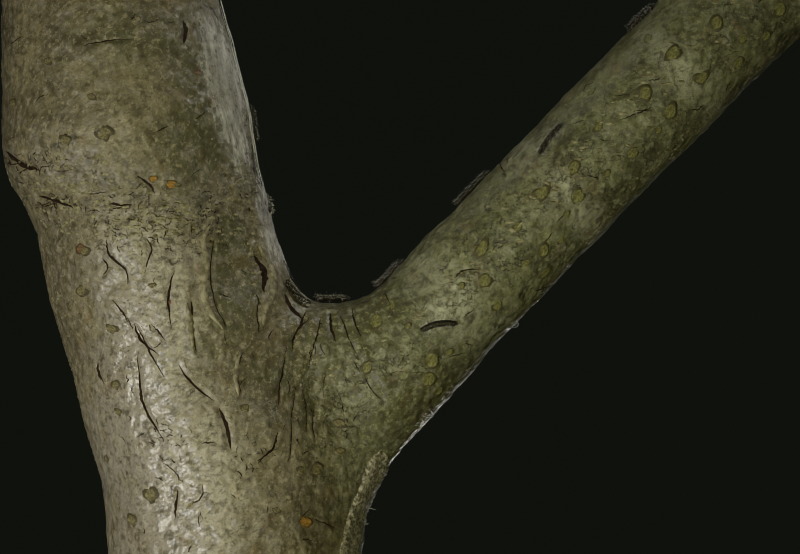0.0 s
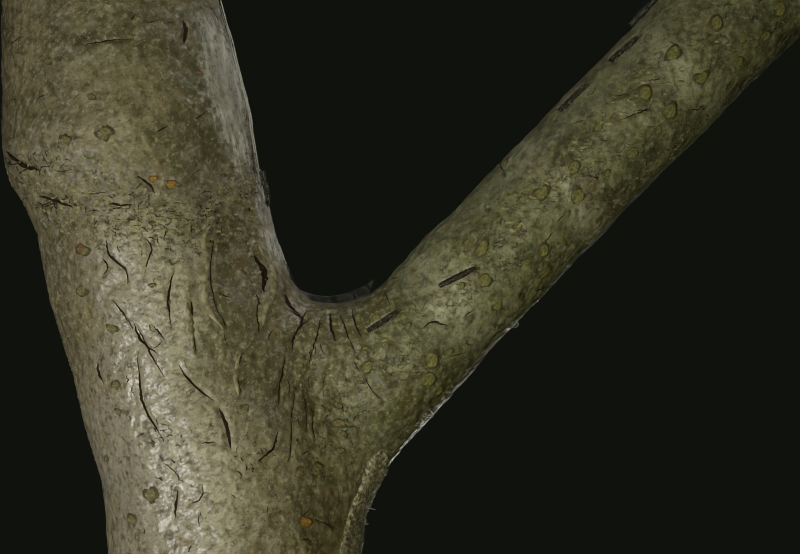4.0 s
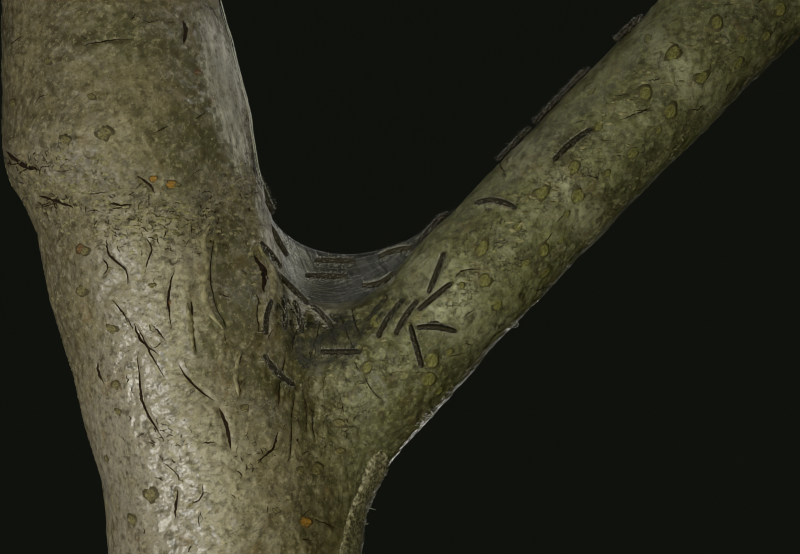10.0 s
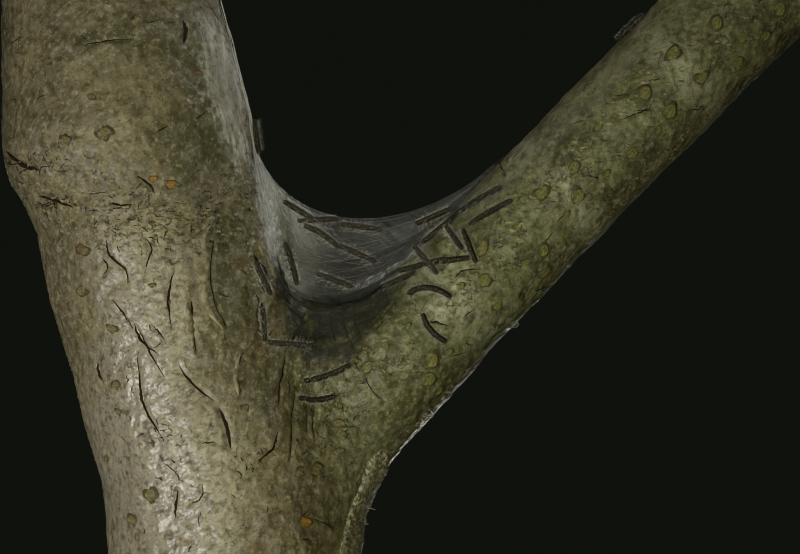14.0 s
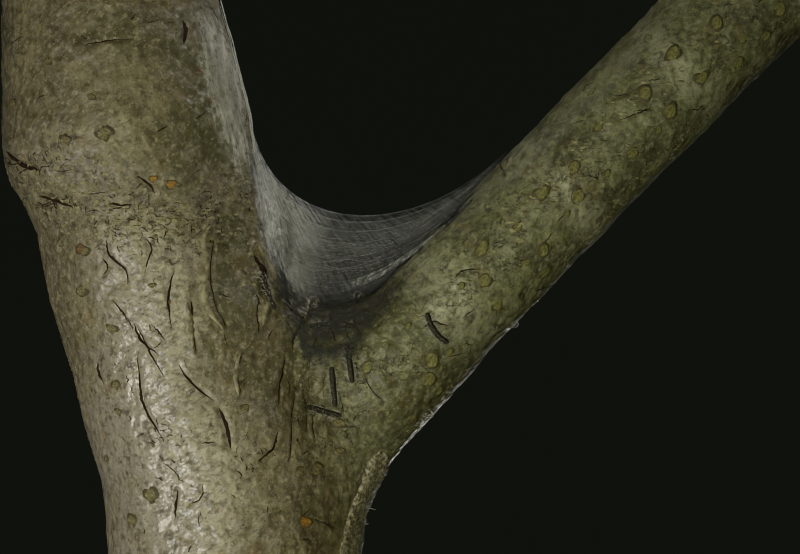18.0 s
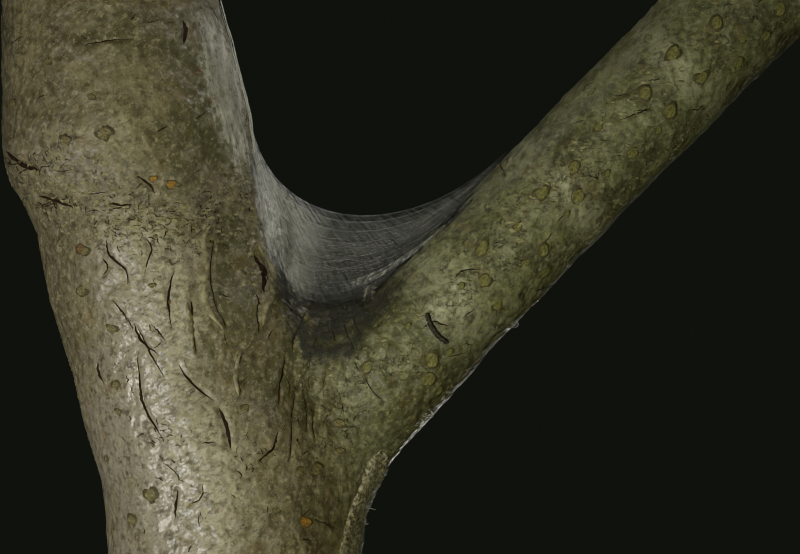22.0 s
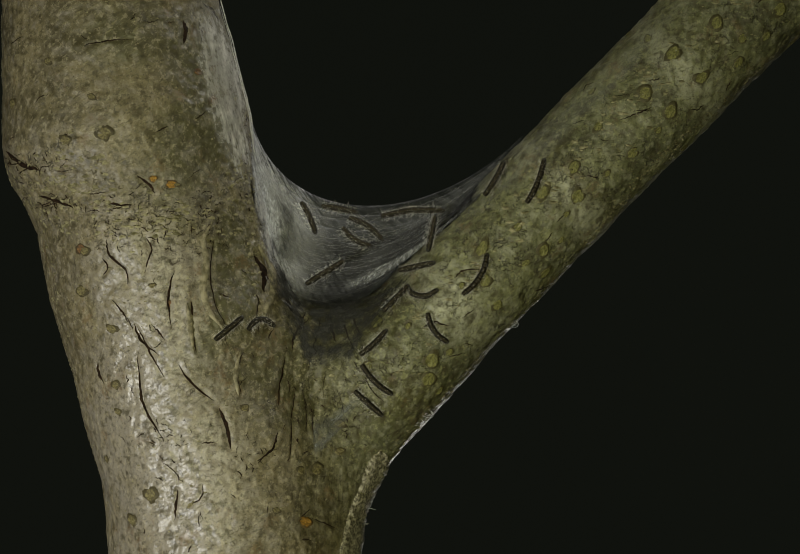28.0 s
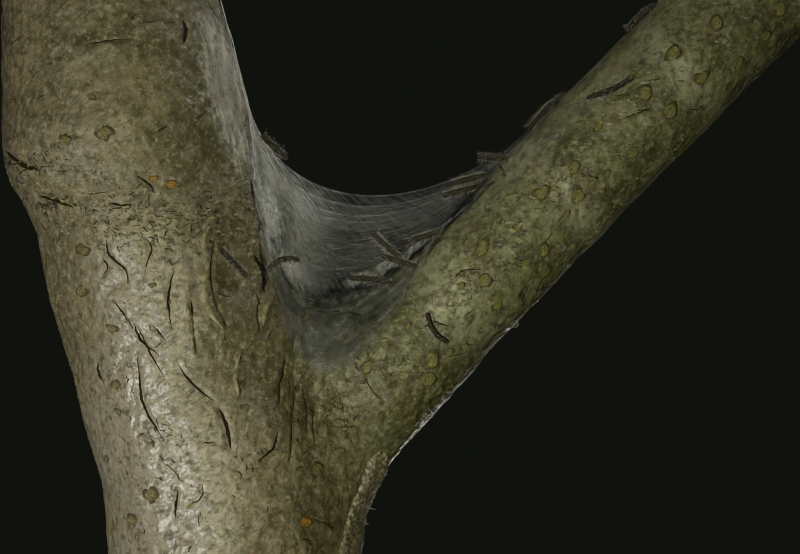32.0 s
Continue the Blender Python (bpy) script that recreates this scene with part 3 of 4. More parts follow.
    half = np.interp(np.linspace(0, 1, len(line)), (0, 0.12, 0.5, 1), (8, 20, 20, 19))
    across = np.linspace(-1, 1, 11)
    xy, lift = [], []
    for p, h in zip(line, half):
        for k in across:
            xy.append((p[0] + k * h + rng.uniform(-1.2, 1.2), p[1] + k * h * 0.35))
            lift.append(-0.0004 if abs(k) == 1 else 0.00042 + rng.uniform(-0.00022, 0.00022) - 0.0006 * (rng.random() < 0.12))
    p, n = on_skin(xy)
    tree_part("bark_flange", mesh_of("bark_flange", p + n * np.array(lift)[:, None], grid_faces(len(line), 11), TORN), "rough pale flange of torn bark")


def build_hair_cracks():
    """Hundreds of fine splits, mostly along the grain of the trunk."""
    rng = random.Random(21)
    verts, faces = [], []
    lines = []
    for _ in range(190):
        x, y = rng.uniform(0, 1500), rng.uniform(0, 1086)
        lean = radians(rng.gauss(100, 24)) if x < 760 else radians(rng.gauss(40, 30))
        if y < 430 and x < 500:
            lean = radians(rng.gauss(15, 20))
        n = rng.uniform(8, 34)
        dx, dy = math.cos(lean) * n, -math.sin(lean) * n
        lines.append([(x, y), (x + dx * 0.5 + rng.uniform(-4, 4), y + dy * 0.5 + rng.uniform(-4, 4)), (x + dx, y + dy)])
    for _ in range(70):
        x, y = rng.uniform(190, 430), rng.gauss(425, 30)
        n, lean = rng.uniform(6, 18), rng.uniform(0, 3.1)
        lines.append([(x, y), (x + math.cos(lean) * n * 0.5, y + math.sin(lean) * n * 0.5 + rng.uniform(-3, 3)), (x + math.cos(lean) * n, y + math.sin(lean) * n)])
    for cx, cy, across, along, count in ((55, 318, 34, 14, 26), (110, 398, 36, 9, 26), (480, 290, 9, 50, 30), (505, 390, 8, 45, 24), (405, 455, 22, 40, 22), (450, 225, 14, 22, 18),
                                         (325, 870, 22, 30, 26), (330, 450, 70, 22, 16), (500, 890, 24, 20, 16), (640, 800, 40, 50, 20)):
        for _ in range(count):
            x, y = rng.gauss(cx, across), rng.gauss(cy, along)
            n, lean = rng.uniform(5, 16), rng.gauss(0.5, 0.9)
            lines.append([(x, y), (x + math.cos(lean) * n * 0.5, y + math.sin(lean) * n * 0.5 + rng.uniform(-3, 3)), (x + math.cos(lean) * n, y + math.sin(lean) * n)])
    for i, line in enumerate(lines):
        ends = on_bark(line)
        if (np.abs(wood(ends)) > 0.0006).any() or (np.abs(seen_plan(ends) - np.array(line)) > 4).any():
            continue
        me = strip_on_bark("hair_crack", line, rng.uniform(1.1, 2.3), 0.0001, CRACK_SHADE, i)
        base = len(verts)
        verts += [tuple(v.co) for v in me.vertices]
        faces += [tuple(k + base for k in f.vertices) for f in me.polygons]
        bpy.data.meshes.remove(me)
    tree_part("hair_crack", mesh_of("hair_crack", verts, faces, CRACK_SHADE), "fine splits in the bark, their shade painted dark")["kind"] = "stuff"


# edges of branch, flange and trunk where the bark is scaly
FLAKED_EDGES = [[(1568, 76), (1280, 330), (1060, 580), (840, 820), (768, 890)], [(768, 890), (735, 965), (700, 1086)],
                [(752, 890), (715, 965), (680, 1086)], [(10, 320), (80, 430), (150, 780), (210, 1000)]]


def build_flakes():
    """Loose specks and scales of bark over the front."""
    rng = random.Random(5)
    xy, size = [], []
    while len(xy) < 1500:
        x, y = rng.uniform(0, 1568), rng.uniform(0, 1086)
        xy.append((x, y))
        size.append(rng.choice((1.2, 1.5, 2, 2.5)) / U)
    for x, y, across, along in ((310, 425, 110, 26), (90, 370, 50, 40), (475, 300, 16, 70), (505, 420, 12, 60), (1190, 250, 260, 30)):
        for _ in range(170):
            dx, dy = rng.gauss(0, across), rng.gauss(0, along)
            xy.append((x + dx, y + dy - (dx if x > 1000 else 0)))
            size.append(rng.choice((2, 3, 4, 5, 6)) / U)
    for line in FLAKED_EDGES:
        for (xa, ya), (xb, yb) in zip(line, line[1:]):
            for _ in range(int(math.hypot(xb - xa, yb - ya) / 2.0)):
                t = rng.random()
                xy.append((xa + (xb - xa) * t + rng.uniform(-12, 9), ya + (yb - ya) * t + rng.uniform(-9, 9)))
                size.append(rng.choice((1.5, 2, 3, 4)) / U)
    pts, nrm = on_skin(xy)
    near = np.abs(seen_plan(pts) - np.array(xy)).max(axis=1) < 14
    verts, faces = [], []
    for p, n, s, ok in zip(pts, nrm, size, near):
        if not ok:
            continue
        q = Vector(n).to_track_quat("Z", "Y")
        base, turn, sides = len(verts), rng.uniform(0, 6.3), 5
        for j in range(sides):
            a = turn + 2 * math.pi * j / sides
            r = s * rng.uniform(0.5, 1.1)
            verts.append(Vector(p) + q @ Vector((math.cos(a) * r * 1.7, math.sin(a) * r * 0.8, rng.uniform(-0.1, 0.2) * s)))
        verts.append(Vector(p) + q @ Vector((0, 0, s * 0.35)))
        faces += [(base + j, base + (j + 1) % sides, base + sides) for j in range(sides)]
    ob = tree_part("bark_flake", mesh_of("bark_flake", verts, faces, FLAKE, False), "small pale scales of bark")
    ob["kind"] = "stuff"


def build_wisps():
    """Loose curled threads that stick out below the branch and beside the trunk."""
    for x, y, turn in ((842, 804, 0), (826, 822, 0.4), (768, 896, 0.7), (748, 948, 1), (732, 985, 0.6), (720, 1020, 1.2), (712, 1050, 0.9), (1010, 628, 0.2)):
        p = on_bark([(x, y)])[0]
        lines = []
        for k in range(3):
            a = np.linspace(0, 1, 10)
            bend = 2.4 + 0.9 * k
            lines.append([p + np.array((0.0055 * t * math.cos(turn + bend * t), -0.001 * t, -0.0045 * t * math.sin(0.6 + turn * 0.5 + bend * t))) for t in a])
        tree_part("wisp", thread_mesh(lines, 0.00005, "wisp", TIGHT_THREAD), "loose curled thread of silk")


build_lenticels()
build_cracks()
build_flange()
build_hair_cracks()
build_flakes()


# ---- ground and backdrop ----
def build_setting():
    n = 24
    verts = []
    for i in range(n + 1):
        for j in range(n + 1):
            x, y = (i / n - 0.5) * 60, (j / n - 0.5) * 60
            verts.append((x, y, 0.01 * noise.noise(Vector((x, y, 0)))))
    ob = new("ground", mesh_of("ground", verts, grid_faces(n + 1, n + 1), GROUND_MAT))
    tagged(ob, "dark bare soil under the tree", "ground", kind="structure")
    verts = []
    for i in range(60):
        for j in range(2):
            verts.append(((i / 59 - 0.5) * 7, 2.4 + 0.05 * math.sin(i * 0.9), -0.02 + j * 4.0))
    back = [(x, y + 0.02, z) for x, y, z in verts]
    faces = grid_faces(60, 2)
    m = len(verts)
    faces += [tuple(v + m for v in f[::-1]) for f in faces]
    ob = new("backdrop", mesh_of("backdrop", verts + back, faces, BACKDROP_GLOW))
    tagged(ob, "added dark backdrop sheet far behind the tree, glowing faintly", "backdrop", kind="structure")


build_setting()


# ---- the silk tent ----
tent = tagged(new("silk_tent"), "white silk tent spun across the fork of the tree", "silk tent")
tent.location = plan(640, 600)
bpy.context.view_layer.update()
TENT_AT = Vector(tent.location)


def rim_point(s, u):
    """The free upper edge of the sheet of height s (0 low, 1 high)."""
    p = [np.array(a) * (1 - s) + np.array(b) * s for a, b in (((545, 530), (480, 170)), ((575, 600), (522, 432)), ((660, 605), (842, 452)), ((715, 562), (1062, 230)))]
    v = 1 - u
    return v ** 3 * p[0] + 3 * v * v * u * p[1] + 3 * v * u * u * p[2] + u ** 3 * p[3]


def foot_point(s, u):
    """Where the sheet meets the bark in front."""
    p = [np.array(a) * (1 - s) + np.array(b) * s for a, b in (((522, 560), (474, 250)), ((572, 640), (520, 690)), ((660, 640), (690, 640)), ((705, 600), (1030, 300)))]
    v = 1 - u
    return v ** 3 * p[0] + 3 * v * v * u * p[1] + 3 * v * u * u * p[2] + u ** 3 * p[3]


def sheet_place(s, foot, u, v):
    """A place on the sheet: v 0 at the free edge, 1 on the bark in front; foot: the line on the bark."""
    top = plan(*rim_point(s, u), 0.0)
    k = np.linspace(0, 1, len(foot))
    end = np.array([np.interp(u, k, foot[:, c]) for c in range(3)])
    sag = 0.0022 * math.sin(math.pi * v) * math.sin(math.pi * u)
    return top * (1 - v) + end * v + np.array((0, sag * 0.6, -sag * 0.4))


def foot_line(s, cols=44):
    """The foot bulges out before the fork, where no bark carries it."""
    us = np.linspace(0, 1, cols)
    xy = np.array([foot_point(s, u) for u in us])
    bark = on_bark(xy, 0.0004)
    depth = np.minimum(bark[:, 1], -0.017 * s ** 0.5 * np.sin(math.pi * us) ** 0.8)
    k = (DIST + depth) / DIST
    return np.stack([(xy[:, 0] - 784) / U * k, depth, Z0 + (543 - xy[:, 1]) / U * k], axis=1)


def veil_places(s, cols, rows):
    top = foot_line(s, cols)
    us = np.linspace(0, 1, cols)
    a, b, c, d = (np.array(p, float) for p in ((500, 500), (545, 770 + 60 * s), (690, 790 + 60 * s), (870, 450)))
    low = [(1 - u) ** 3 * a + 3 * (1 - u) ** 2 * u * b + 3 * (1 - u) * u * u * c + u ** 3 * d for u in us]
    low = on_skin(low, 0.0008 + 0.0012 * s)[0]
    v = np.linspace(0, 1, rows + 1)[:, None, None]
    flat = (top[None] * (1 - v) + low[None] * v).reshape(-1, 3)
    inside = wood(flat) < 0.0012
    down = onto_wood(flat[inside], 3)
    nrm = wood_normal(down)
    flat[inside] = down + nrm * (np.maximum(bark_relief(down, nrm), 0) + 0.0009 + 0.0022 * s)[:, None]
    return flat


def veil_mesh(s, material=SILK_SHADED, lift=0.0):
    """A veil of old silk from the foot of a sheet down to the bark, by default with the fork's shade in its colour."""
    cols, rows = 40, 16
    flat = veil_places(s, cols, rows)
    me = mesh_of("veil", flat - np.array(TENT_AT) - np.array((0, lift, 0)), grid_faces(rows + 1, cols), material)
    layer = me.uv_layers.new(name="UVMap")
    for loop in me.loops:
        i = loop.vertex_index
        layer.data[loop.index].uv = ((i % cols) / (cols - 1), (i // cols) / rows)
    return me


def sheet_mesh(s, seed):
    cols, rows = 44, 12
    us = np.linspace(0, 1, cols)
    foot = foot_line(s)
    verts, uvs = [], []
    for r in range(-rows, rows + 1):
        v = abs(r) / rows
        for i, u in enumerate(us):
            top = plan(*rim_point(s, u), 0.0)
            end = foot[i].copy()
            if r < 0:
                end[1] = abs(end[1])
            sag = 0.0022 * math.sin(math.pi * v) * math.sin(math.pi * u)
            p = top * (1 - v) + end * v + np.array((0, sag * 0.6 * (1 if r > 0 else -1), -sag * 0.4))
            p += 0.0004 * v * (1 - v) * 4 * np.array(noise.noise_vector(Vector(p) * 130 + Vector((seed, 0, 0))))
            verts.append(p - np.array(TENT_AT))
            uvs.append((u + 0.0, 0.5 + 0.5 * r / rows))
    faces = grid_faces(2 * rows + 1, cols)
    me = mesh_of("silk_sheet", verts, faces, SILK)
    layer = me.uv_layers.new(name="UVMap")
    for loop in me.loops:
        x, y = uvs[loop.vertex_index]
        layer.data[loop.index].uv = (x + 0.0, y)
    rays = me.uv_layers.new(name="Fan")
    xy = seen_plan(np.array(verts) + np.array(TENT_AT)) - np.array((470, 200))
    far, angle = np.linalg.norm(xy, axis=1) / 500, np.arctan2(xy[:, 1], xy[:, 0]) / 1.6
    for loop in me.loops:
        i = loop.vertex_index
        rays.data[loop.index].uv = (far[i] + seed * 0.37, angle[i] + seed * 0.61)
    return me


def band_mesh(s, across, down, material=SILK_BAND):
    """A denser band of a sheet, a hair's breadth before it."""
    foot = foot_line(s)
    cols, rows = 16, 16
    verts, uvs = [], []
    for i in range(rows):
        for j in range(cols):
            a, b = i / (rows - 1), j / (cols - 1)
            p = sheet_place(s, foot, across[0] + (across[1] - across[0]) * b, down[0] + (down[1] - down[0]) * a)
            verts.append(p + np.array((0, -0.0006, 0)) - np.array(TENT_AT))
            uvs.append((a, b))
    me = mesh_of("silk_band", verts, grid_faces(rows, cols), material)
    layer = me.uv_layers.new(name="UVMap")
    for loop in me.loops:
        layer.data[loop.index].uv = uvs[loop.vertex_index]
    return me


def thread_mesh(lines, radius, name="silk_thread", material=THREAD):
    """Thin three-sided threads."""
    verts, faces = [], []
    for pts in lines:
        base = len(verts)
        for i, p in enumerate(pts):
            a, b = Vector(pts[max(0, i - 1)]), Vector(pts[min(len(pts) - 1, i + 1)])
            q = (b - a).to_track_quat("Z", "Y")
            for j in range(3):
                verts.append(Vector(p) + q @ Vector((radius * math.cos(j * 2.094), radius * math.sin(j * 2.094), 0)))
        faces += [tuple(v + base for v in f) for f in grid_faces(len(pts), 3, True)]
    return mesh_of(name, verts, faces, material)


# height of each sheet, and the time over which it is spun
SHEETS = [(0.06, 3.0, 5.8), (0.22, 7.0, 9.0), (0.40, 8.6, 10.6), (0.55, 9.8, 11.8), (0.66, 11.0, 13.0), (0.75, 12.2, 14.4), (0.81, 13.4, 16.4), (0.90, 25.8, 27.6), (1.0, 28.2, 31.0)]
SUNK = Vector((-150 / U, 0, -350 / U))
TENT_PARTS = []


def build_tent():
    for k, (s, begin, end) in enumerate(SHEETS):
        sheet = part("silk_sheet", sheet_mesh(s, k), tent)
        rng = random.Random(k)
        lines, foot = [], foot_line(s)
        for _ in range(9):
            va, vb = rng.uniform(0, 0.9), rng.uniform(0, 0.9)
            ua, ub = rng.uniform(0.0, 0.15), rng.uniform(0.5, 1.0)
            lines.append([Vector(sheet_place(s, foot, ua + (ub - ua) * t, va + (vb - va) * t)) - TENT_AT for t in np.linspace(0, 1, 14)])
        part("silk_thread", thread_mesh(lines, 0.000012), sheet)
        if k in (1, 3, 5, 6, 7, 8):
            part("silk_band", band_mesh(s, (0.02, 0.30), (0.15, 1.0)), sheet, "thick pale band of silk beside the trunk")
        if k in (6, 7, 8):
            part("silk_band", band_mesh(s, (0.50, 0.97), (0.78, 1.04), SILK_FOLD), sheet, "bright fuzzy fold of silk beside the branch")
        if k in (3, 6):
            part("veil", veil_mesh(s), sheet, "dark grey veil of old silk and droppings, fork shade in its colour")
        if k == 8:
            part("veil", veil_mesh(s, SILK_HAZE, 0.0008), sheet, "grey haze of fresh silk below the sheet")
        TENT_PARTS.append((sheet, begin, end))


def patch_on_bark(name, corners, material, lift, cols=20, rows=20):
    """A film that lies on the bark between four plan corners."""
    a, b, c, d = (np.array(p, float) for p in corners)
    us, vs = np.linspace(0, 1, cols), np.linspace(0, 1, rows)
    xy = [(a * (1 - u) + b * u) * (1 - v) + (d * (1 - u) + c * u) * v for v in vs for u in us]
    pts = on_bark(xy, lift)
    me = mesh_of(name, pts - np.array(TENT_AT), grid_faces(rows, cols), material)
    layer = me.uv_layers.new(name="UVMap")
    for loop in me.loops:
        i = loop.vertex_index
        layer.data[loop.index].uv = (vs[i // cols], us[i % cols])
    return me


build_tent()
build_wisps()
part("silk_film", patch_on_bark("silk_film", ((310, -90), (462, -90), (548, 460), (440, 440)), SILK_FILM, 0.0006, 20, 40), tent, "thin grey silk film over the trunk's edge")


def build_trunk_edge():
    """Threads drawn tight along the side of the trunk, above the sheet."""
    rng = random.Random(8)
    lines = []
    for k in range(26):
        a, b = rng.uniform(-80, 150), rng.uniform(230, 400)
        row = []
        for y in np.linspace(a, b, 26):
            p = onto_wood((plan(np.interp(y, (-80, 0, 140, 262, 400), (415, 423, 460, 491, 514)) + 6, y, rng.uniform(-0.0004, 0.0004) + 0.006 * math.sin(k)))[None], 3)[0]
            row.append(Vector(p + wood_normal(p[None])[0] * 0.0007) - TENT_AT)
        lines.append(row)
    part("edge_thread", thread_mesh(lines, 0.00006, "edge_thread", TIGHT_THREAD), tent, "bright silk threads along the trunk's edge")


build_trunk_edge()
part("silk_film", patch_on_bark("silk_film", ((468, 290), (522, 290), (616, 600), (500, 575)), SILK_FILM, 0.0010, 14, 30), tent, "pale silk film down the side of the fork")
part("silk_trail", patch_on_bark("silk_trail", ((690, 590), (1480, -170), (1535, -125), (760, 632)), SILK_TRAIL, 0.0005, 60, 14), tent, "faint silk trail along the branch")


# ---- caterpillars ----
LENGTH, GIRTH, PIECES = 0.0130, 0.00108, 8
STEP = LENGTH / PIECES


def segment_mesh(scale_front, scale_back):
    """Two soft rings of the body, along x."""
    verts, sides = [], 12
    stops = [(-0.62, 0.62), (-0.50, 0.86), (-0.28, 1.0), (-0.04, 0.88), (0.0, 0.86), (0.04, 0.88), (0.28, 1.0), (0.50, 0.86), (0.62, 0.62)]
    for x, r in stops:
        k = scale_back + (scale_front - scale_back) * (x + 0.62) / 1.24
        for j in range(sides):
            a = 2 * math.pi * j / sides
            verts.append((x * STEP, math.cos(a) * GIRTH * r * k, math.sin(a) * GIRTH * 0.92 * r * k))
    faces = grid_faces(len(stops), sides, True)
    faces.append(tuple(range(sides))[::-1])
    faces.append(tuple(range(len(verts) - sides, len(verts))))
    return mesh_of("segment", verts, faces, SKIN)


def hair_mesh(seed):
    """Fine pale hairs on a piece of the body, in tufts."""
    rng = random.Random(seed)
    verts, faces = [], []
    for k in range(30):
        a = rng.gauss(0.15, 0.3) if k % 3 == 0 else rng.gauss(math.pi - 0.15, 0.3) if k % 3 == 1 else rng.uniform(0.2, math.pi - 0.2)
        x = rng.uniform(-0.6, 0.6) * STEP
        root = Vector((x, math.cos(a) * GIRTH * 0.9, math.sin(a) * GIRTH * 0.85))
        out = Vector((rng.gauss(0, 0.7), math.cos(a + rng.gauss(0, 0.3)), math.sin(a + rng.gauss(0, 0.3)))).normalized()
        bend = Vector((rng.gauss(0, 0.25), rng.gauss(0, 0.25), rng.gauss(0, 0.2)))
        long = min(0.0004 + rng.expovariate(1 / 0.0006), 0.0024)
        middle, tip = root + out * long * 0.55, root + (out + bend * 0.7).normalized() * long
        w = out.orthogonal().normalized() * 0.000016
        z = out.cross(w).normalized() * 0.000016
        base = len(verts)
        verts += [root + w, root - w * 0.5 + z, root - w * 0.5 - z, middle + w, middle - w * 0.5 + z, middle - w * 0.5 - z, tip]
        faces += [(base + i, base + (i + 1) % 3, base + 3 + (i + 1) % 3, base + 3 + i) for i in range(3)]
        faces += [(base + 3 + i, base + 3 + (i + 1) % 3, base + 6) for i in range(3)]
    return mesh_of("hairs", verts, faces, HAIR_MAT, False)


def leg_mesh():
    """A pair of stubby legs under a piece."""
    verts, faces = [], []
    for side in (-1, 1):
        base, sides = len(verts), 6
        for z, r in ((-0.2, 0.30), (-0.7, 0.26), (-1.02, 0.20)):
            for j in range(sides):
                a = 2 * math.pi * j / sides
                verts.append((math.cos(a) * r * GIRTH, side * 0.5 * GIRTH + math.sin(a) * r * GIRTH, z * GIRTH))
        faces += [tuple(v + base for v in f) for f in grid_faces(3, sides, True)]
    return mesh_of("legs", verts, faces, SKIN)


def head_mesh():
    bm = bmesh.new()
    bmesh.ops.create_uvsphere(bm, u_segments=12, v_segments=8, radius=1.0)
    for v in bm.verts:
        v.co = Vector((v.co.x * 0.72 + 0.72 * STEP / (GIRTH * 0.72), v.co.y * 0.95, v.co.z * 0.85 - 0.15)) * (GIRTH * 0.72)
    me = bpy.data.meshes.new("head")
    bm.to_mesh(me)
    bm.free()
    me.materials.append(HEAD_MAT)
    me.polygons.foreach_set("use_smooth", [True] * len(me.polygons))
    return me


TAPER = [0.68, 0.88, 0.97, 1.0, 1.0, 1.0, 0.98, 0.92, 0.80]
SEGMENTS = [segment_mesh(TAPER[i + 1], TAPER[i]) for i in range(PIECES)]
HAIRS = [hair_mesh(i) for i in range(3)]
LEGS, HEAD = leg_mesh(), head_mesh()


def caterpillar():
    thing = tagged(new("caterpillar"), "small dark brown caterpillar with pale hairs, crawling on bark and silk", "caterpillar", "caterpillars on the fork")
    pieces = []
    for i in range(PIECES):
        seg = part("segment", SEGMENTS[i], thing)
        part("hairs", HAIRS[i % 3], seg)
        part("legs", LEGS, seg)
        pieces.append(seg)
    part("head", HEAD, pieces[-1], "shiny black head")
    return thing, pieces


# Sightings at whole seconds: tail x, tail y, head x, head y, bend in degrees.
SIGHTS = {}


def sight(t, *rows):
    SIGHTS[t] = rows


def more_sights(t, *rows):
    SIGHTS[t] = SIGHTS[t] + rows


sight(3.5, (1150, 180, 1190, 130, 0), (1240, 140, 1280, 110, 0), (1290, 60, 1320, 30, 0), (840, 642, 885, 632, 0), (620, 640, 650, 610, 0), (600, 575, 650, 580, 0), (500, 260, 503, 320, 0))
sight(4.5, (900, 480, 960, 430, 0), (1050, 260, 1110, 215, 0), (760, 520, 810, 480, 0), (840, 642, 885, 632, 0), (1180, 110, 1220, 75, 0), (520, 420, 528, 480, 0))
sight(5.5, (880, 590, 920, 560, 0), (980, 400, 1010, 350, 0), (910, 420, 950, 395, 0), (1250, 30, 1290, 5, 0), (840, 642, 885, 632, 0))
sight(14.5, (920, 590, 960, 540, 0), (860, 620, 880, 560, -20), (880, 640, 900, 580, 0), (1080, 140, 1120, 110, 0), (1180, 170, 1240, 150, 0), (960, 500, 1010, 440, 0), (560, 480, 590, 560, 0), (610, 500, 680, 470, 0), (700, 590, 720, 650, 0), (430, 620, 500, 640, 0), (842, 630, 862, 660, 50), (940, 430, 990, 380, 0), (740, 520, 800, 500, 0))
